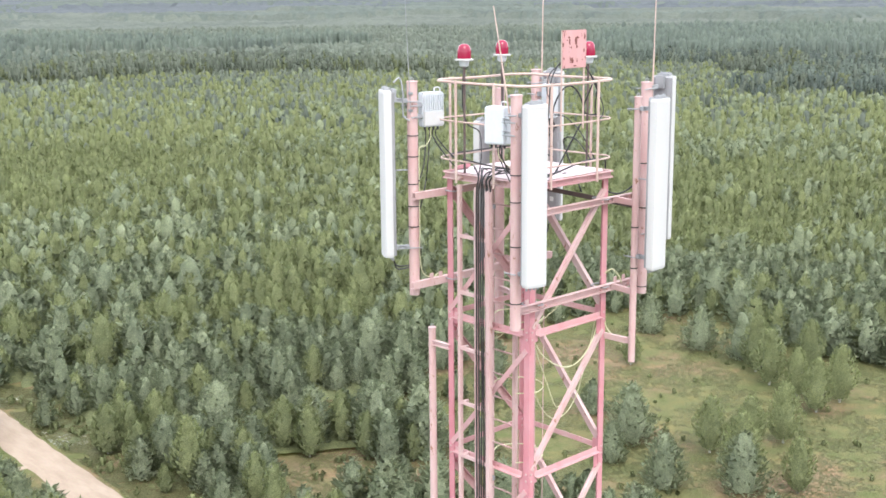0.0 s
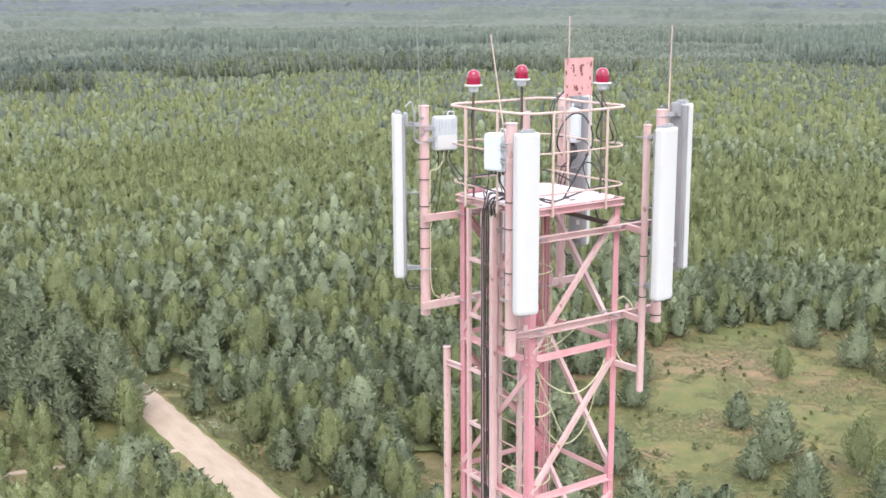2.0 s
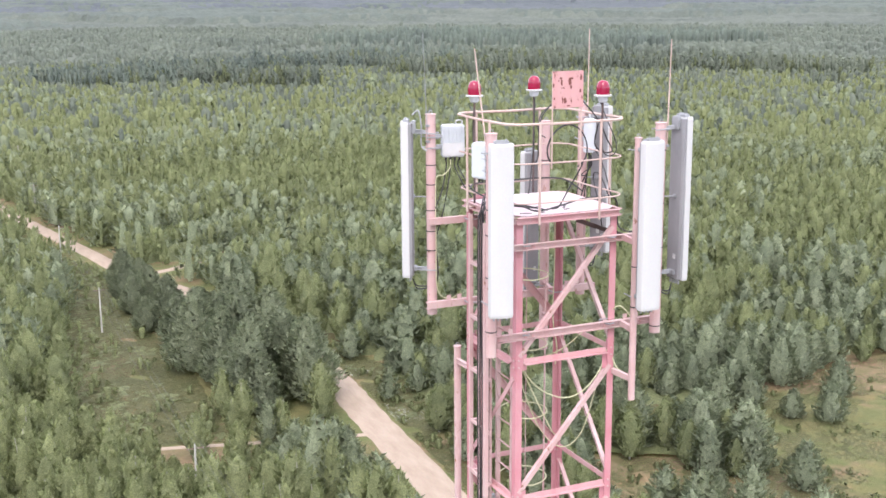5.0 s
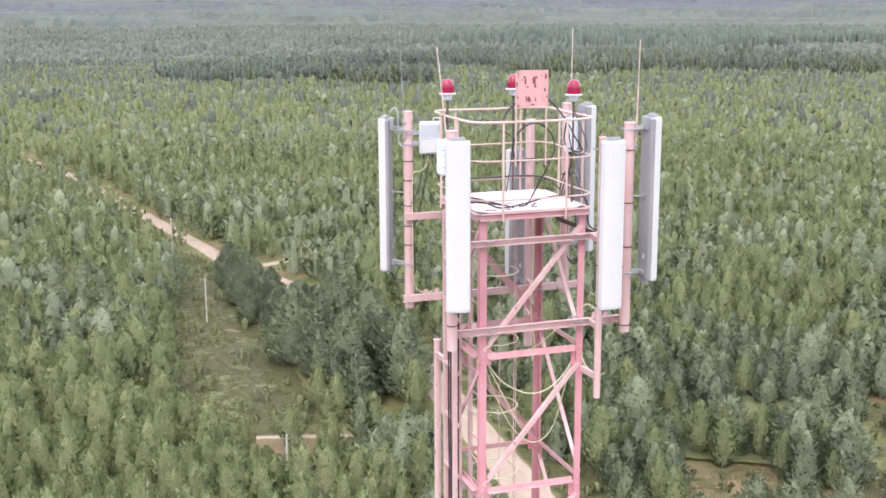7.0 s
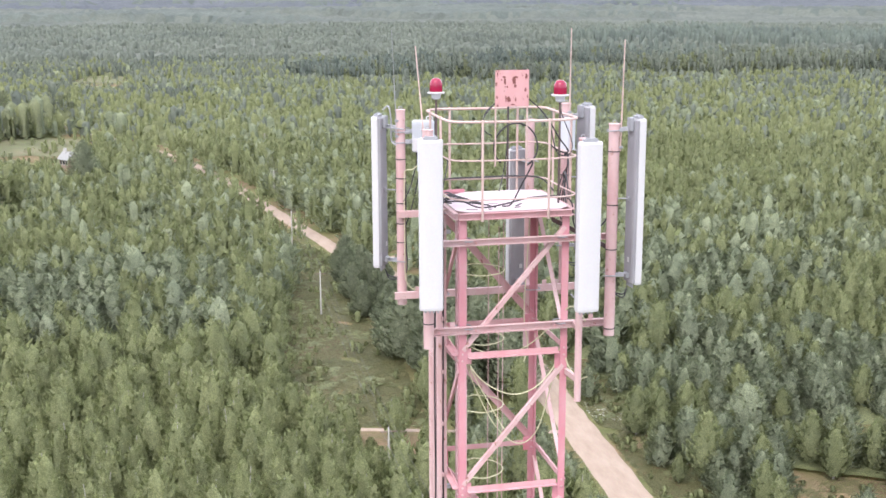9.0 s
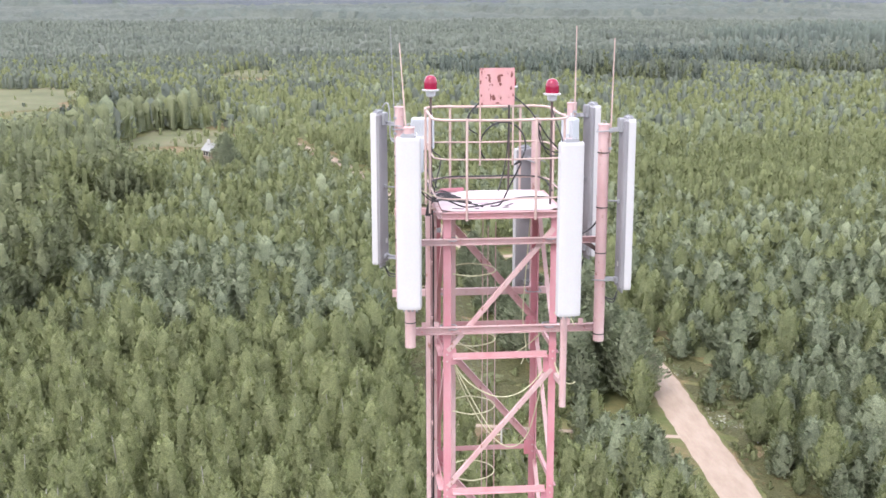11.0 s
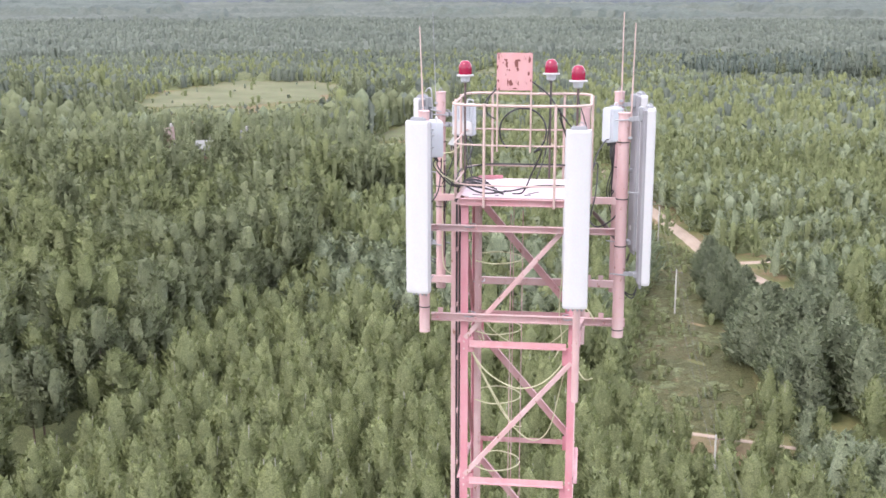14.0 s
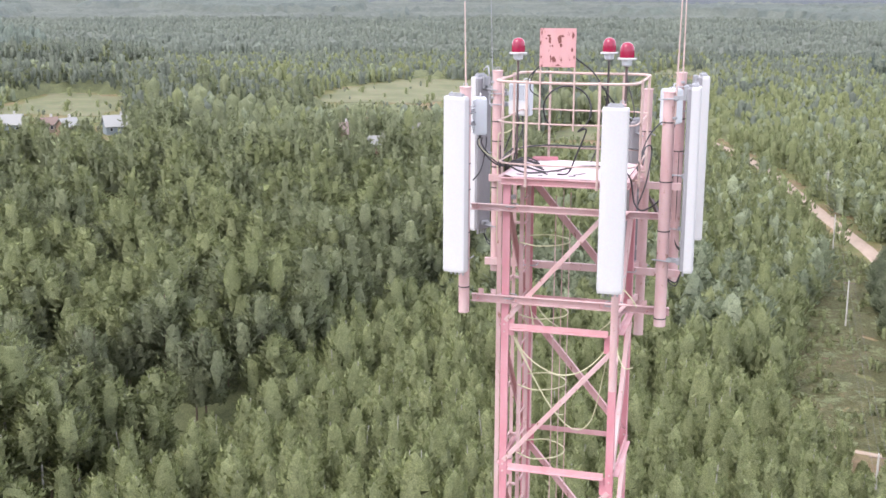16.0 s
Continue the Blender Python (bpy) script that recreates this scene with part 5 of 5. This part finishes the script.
cable([(-1.02, -0.50, 42.26), (-1.0, -0.5, 42.15), (-0.88, -0.5, 42.05), (-0.76, -0.5, 42.0)], 0.006, CREAM, "thin yellowish earthing cable", False)
for k in range(4):
    p = Vector((1.02 + 0.015 * k, 0.62 + 0.05 * k, 42.32))
    cable([p, p + Vector((0, 0, -0.15)), Vector((1.04, 0.93 - 0.03 * k, 42.0 - 0.1 * k)), Vector((0.98 + 0.03 * k, 0.93, 41.7)), Vector((1.04, 0.94, 41.4 + 0.1 * k))], 0.008, BLACK, "tangled black tail cable at the pole", False)
cable([(0.80, -0.30, 41.95), (0.86, 0.0, 42.25), (0.95, 0.35, 42.40), (1.0, 0.62, 42.40)], 0.008, BLACK, "black cable from deck to radio unit", False)
cable([(0.80, -0.25, 41.92), (0.84, 0.05, 42.15), (0.88, 0.30, 42.1), (0.86, 0.1, 41.75), (0.80, -0.1, 41.5)], 0.009, BLACK, "black cable loop beside the deck", False)
# antenna jumpers
for (ax, ay, az), (px, py) in (((-1.37, 0.97, 40.84), (-1.11, 0.79)), ((1.40, -0.80, 40.92), (1.22, -0.72)), ((1.30, 0.95, 40.92), (1.12, 0.96))):
    for k in range(2):
        cable([(ax, ay, az - 0.04), (ax + (px - ax) * 0.3, ay, az - 0.14 - 0.04 * k), (px, py, az - 0.05), (px, py, az + 0.4), (px, py, 42.0 - 0.2 * k)], 0.008, BLACK, "black jumper cable of a panel antenna", False)
cable([(-1.38, 0.90, 42.93), (-1.31, 0.87, 42.98), (-1.28, 0.85, 42.80), (-1.28, 0.85, 42.55), (-1.22, 0.80, 42.48)], 0.010, ZINC, "grey bent cable behind the panel antenna", False)
# pale cables slung between the legs
for pts in (
    [(-0.62, -0.62, 40.05), (-0.40, -0.66, 39.72), (-0.05, -0.68, 39.52), (0.25, -0.68, 39.56), (0.50, -0.66, 39.78), (0.64, -0.64, 40.08)],
    [(-0.60, 0.60, 40.1), (-0.35, 0.45, 39.85), (0.0, 0.3, 39.74), (0.35, 0.1, 39.85), (0.62, -0.1, 40.15)],
    [(-0.60, -0.55, 40.06), (-0.45, -0.45, 39.6), (-0.15, -0.35, 39.0), (0.15, -0.35, 38.72), (0.38, -0.45, 38.9), (0.52, -0.55, 39.5), (0.63, -0.6, 40.05)],
    [(-0.62, -0.60, 40.1), (-0.5, -0.62, 39.8), (-0.1, -0.55, 39.05), (0.05, -0.5, 38.95)],
    [(0.66, -0.66, 40.08), (0.70, -0.72, 39.85), (0.80, -0.85, 39.72), (0.90, -0.9, 39.75)],
    [(0.62, -0.64, 40.50), (0.72, -0.74, 40.62), (0.84, -0.76, 40.52), (0.9, -0.76, 40.42)],
    [(-0.58, -0.3, 40.15), (-0.48, 0.0, 39.85), (-0.50, 0.3, 39.8), (-0.62, 0.55, 40.1)],
    [(0.58, 0.62, 41.6), (0.5, 0.5, 40.8), (0.46, 0.45, 40.2), (0.50, 0.40, 39.8), (0.42, 0.3, 39.6)],
):
    cable(pts, 0.0075, CREAM, "pale yellowish cable slung between the legs")


# dark brace from the far mounting pole back under the deck
bm = bmesh.new()
a, b = Vector((1.20, -0.70, 41.31)), Vector((0.82, 0.64, 41.44))
sweep(bm, angle_section(0.06, 0.007), (0, 0, 0), b - a, (0, 0, 1))
brace = mesh_object("brace", bm, DARKSTEEL)
brace.matrix_world = Matrix.Translation(a)
tagged(brace, "dark brown steel angle brace under the deck", "brace")


# ---- power line along the clearing ----
poles = [(9.0, 84.0), (7.3, 145), (5.6, 192), (4.2, 241), (4.0, 310)]
for (x, y) in poles:
    e = thing("utility_pole", pose(x, y, 0), "grey wooden power pole with crossarm in the clearing", "utility pole", "power line poles")
    bm = bmesh.new()
    lathe(bm, [(0.13, -0.3), (0.11, 3), (0.085, 6.2)], 10)
    part("shaft", bm, BIRCHBARK, e, "", True)
    bm = bmesh.new()
    block(bm, (0, 0, 5.9), (1.5, 0.09, 0.1), 0.01)
    part("crossarm", bm, BARK, e)
    for dx in (-0.65, 0.0, 0.65):
        bm = bmesh.new()
        lathe(bm, [(0.03, 5.95), (0.05, 6.03), (0.03, 6.1)] if dx else [(0.03, 6.19), (0.05, 6.27), (0.03, 6.34)], 8)
        part("insulator", bm, WHITE, e)
for (x0, y0), (x1, y1) in zip([(13, 20)] + poles, poles):
    for dx, z in ((-0.65, 6.1), (0.0, 6.34), (0.65, 6.1)):
        bm = bmesh.new()
        pts = []
        for k in range(9):
            t = k / 8
            pts.append(((x1 - x0) * t, (y1 - y0) * t, -2.6 * t * (1 - t)))
        pipe(bm, pts, 0.009, 4)
        w = mesh_object("power_wire", bm, WIRE)
        w.matrix_world = Matrix.Translation((x0 + dx, y0, z))
        tagged(w, "thin sagging power wire between poles", "wire", "power wires")

# ---- village houses ----
ROOFS = {k: material(k, c, 0.7) for k, c in (("light_slate_roof", (0.23, 0.235, 0.225)), ("grey_slate_roof", (0.19, 0.19, 0.2)), ("brown_roof", (0.16, 0.115, 0.095)))}
WOODS = {k: material(k, c, 0.8) for k, c in (("blue_plank_wall", (0.17, 0.205, 0.22)), ("brown_log_wall", (0.20, 0.14, 0.10)), ("ochre_wall", (0.24, 0.19, 0.14)))}
GLASS = material("dark_window_glass", (0.03, 0.035, 0.04), 0.1)


def house(x, y, turn, size, roof, wall, label):
    e = thing("house", pose(x, y, 0, 0, 0, turn), label, "house", "village houses")
    w, d, h, g = size, size * 0.75, 2.9, size * 0.36
    bm = bmesh.new()
    block(bm, (0, 0, h / 2), (w, d, h))
    v = [bm.verts.new(p) for p in ((-w / 2, -d / 2, h), (-w / 2, d / 2, h), (-w / 2, 0, h + g), (w / 2, -d / 2, h), (w / 2, d / 2, h), (w / 2, 0, h + g))]
    bm.faces.new((v[0], v[2], v[1]))
    bm.faces.new((v[3], v[4], v[5]))
    part("wall", bm, wall, e)
    for s2 in (-1, 1):
        bm = bmesh.new()
        n = Vector((0, s2 * g, d / 2)).normalized()
        p0, p1 = Vector((0, 0, h + g + 0.05)), Vector((0, s2 * (d / 2 + 0.5), h - 0.5 * g / (d / 2)))
        sweep(bm, [(-w / 2 - 0.5, 0), (w / 2 + 0.5, 0), (w / 2 + 0.5, 0.12 * s2), (-w / 2 - 0.5, 0.12 * s2)][:: s2], p0, p1, (1, 0, 0))
        r = part("roof", bm, roof, e)
    bm = bmesh.new()
    block(bm, (w * 0.2, 0.4, h + g + 0.3), (0.6, 0.6, 1.2))
    part("chimney", bm, bpy.data.materials["concrete"], r)
    for k in (-1, 0, 1):
        for s2 in (-1, 1):
            bm = bmesh.new()
            block(bm, (k * w * 0.3, s2 * (d / 2 + 0.01), 1.6), (0.9, 0.06, 1.2))
            win = part("window", bm, WHITE, e)
            bm = bmesh.new()
            block(bm, (k * w * 0.3, s2 * (d / 2 + 0.045), 1.6), (0.7, 0.02, 1.0))
            part("pane", bm, GLASS, win)


for i, (x, y, turn, s) in enumerate(HOUSES):
    roof = ROOFS[("light_slate_roof", "brown_roof", "light_slate_roof", "light_slate_roof", "brown_roof", "light_slate_roof", "grey_slate_roof", "light_slate_roof")[i]]
    wall = WOODS[("blue_plank_wall", "ochre_wall", "brown_log_wall")[i % 3]]
    house(x, y, turn, s, roof, wall, ("small village house with a pale slate roof", "small house with a dark brown roof among trees", "low wooden house with a bright roof", "little shed with a pale roof in the trees")[i % 4])
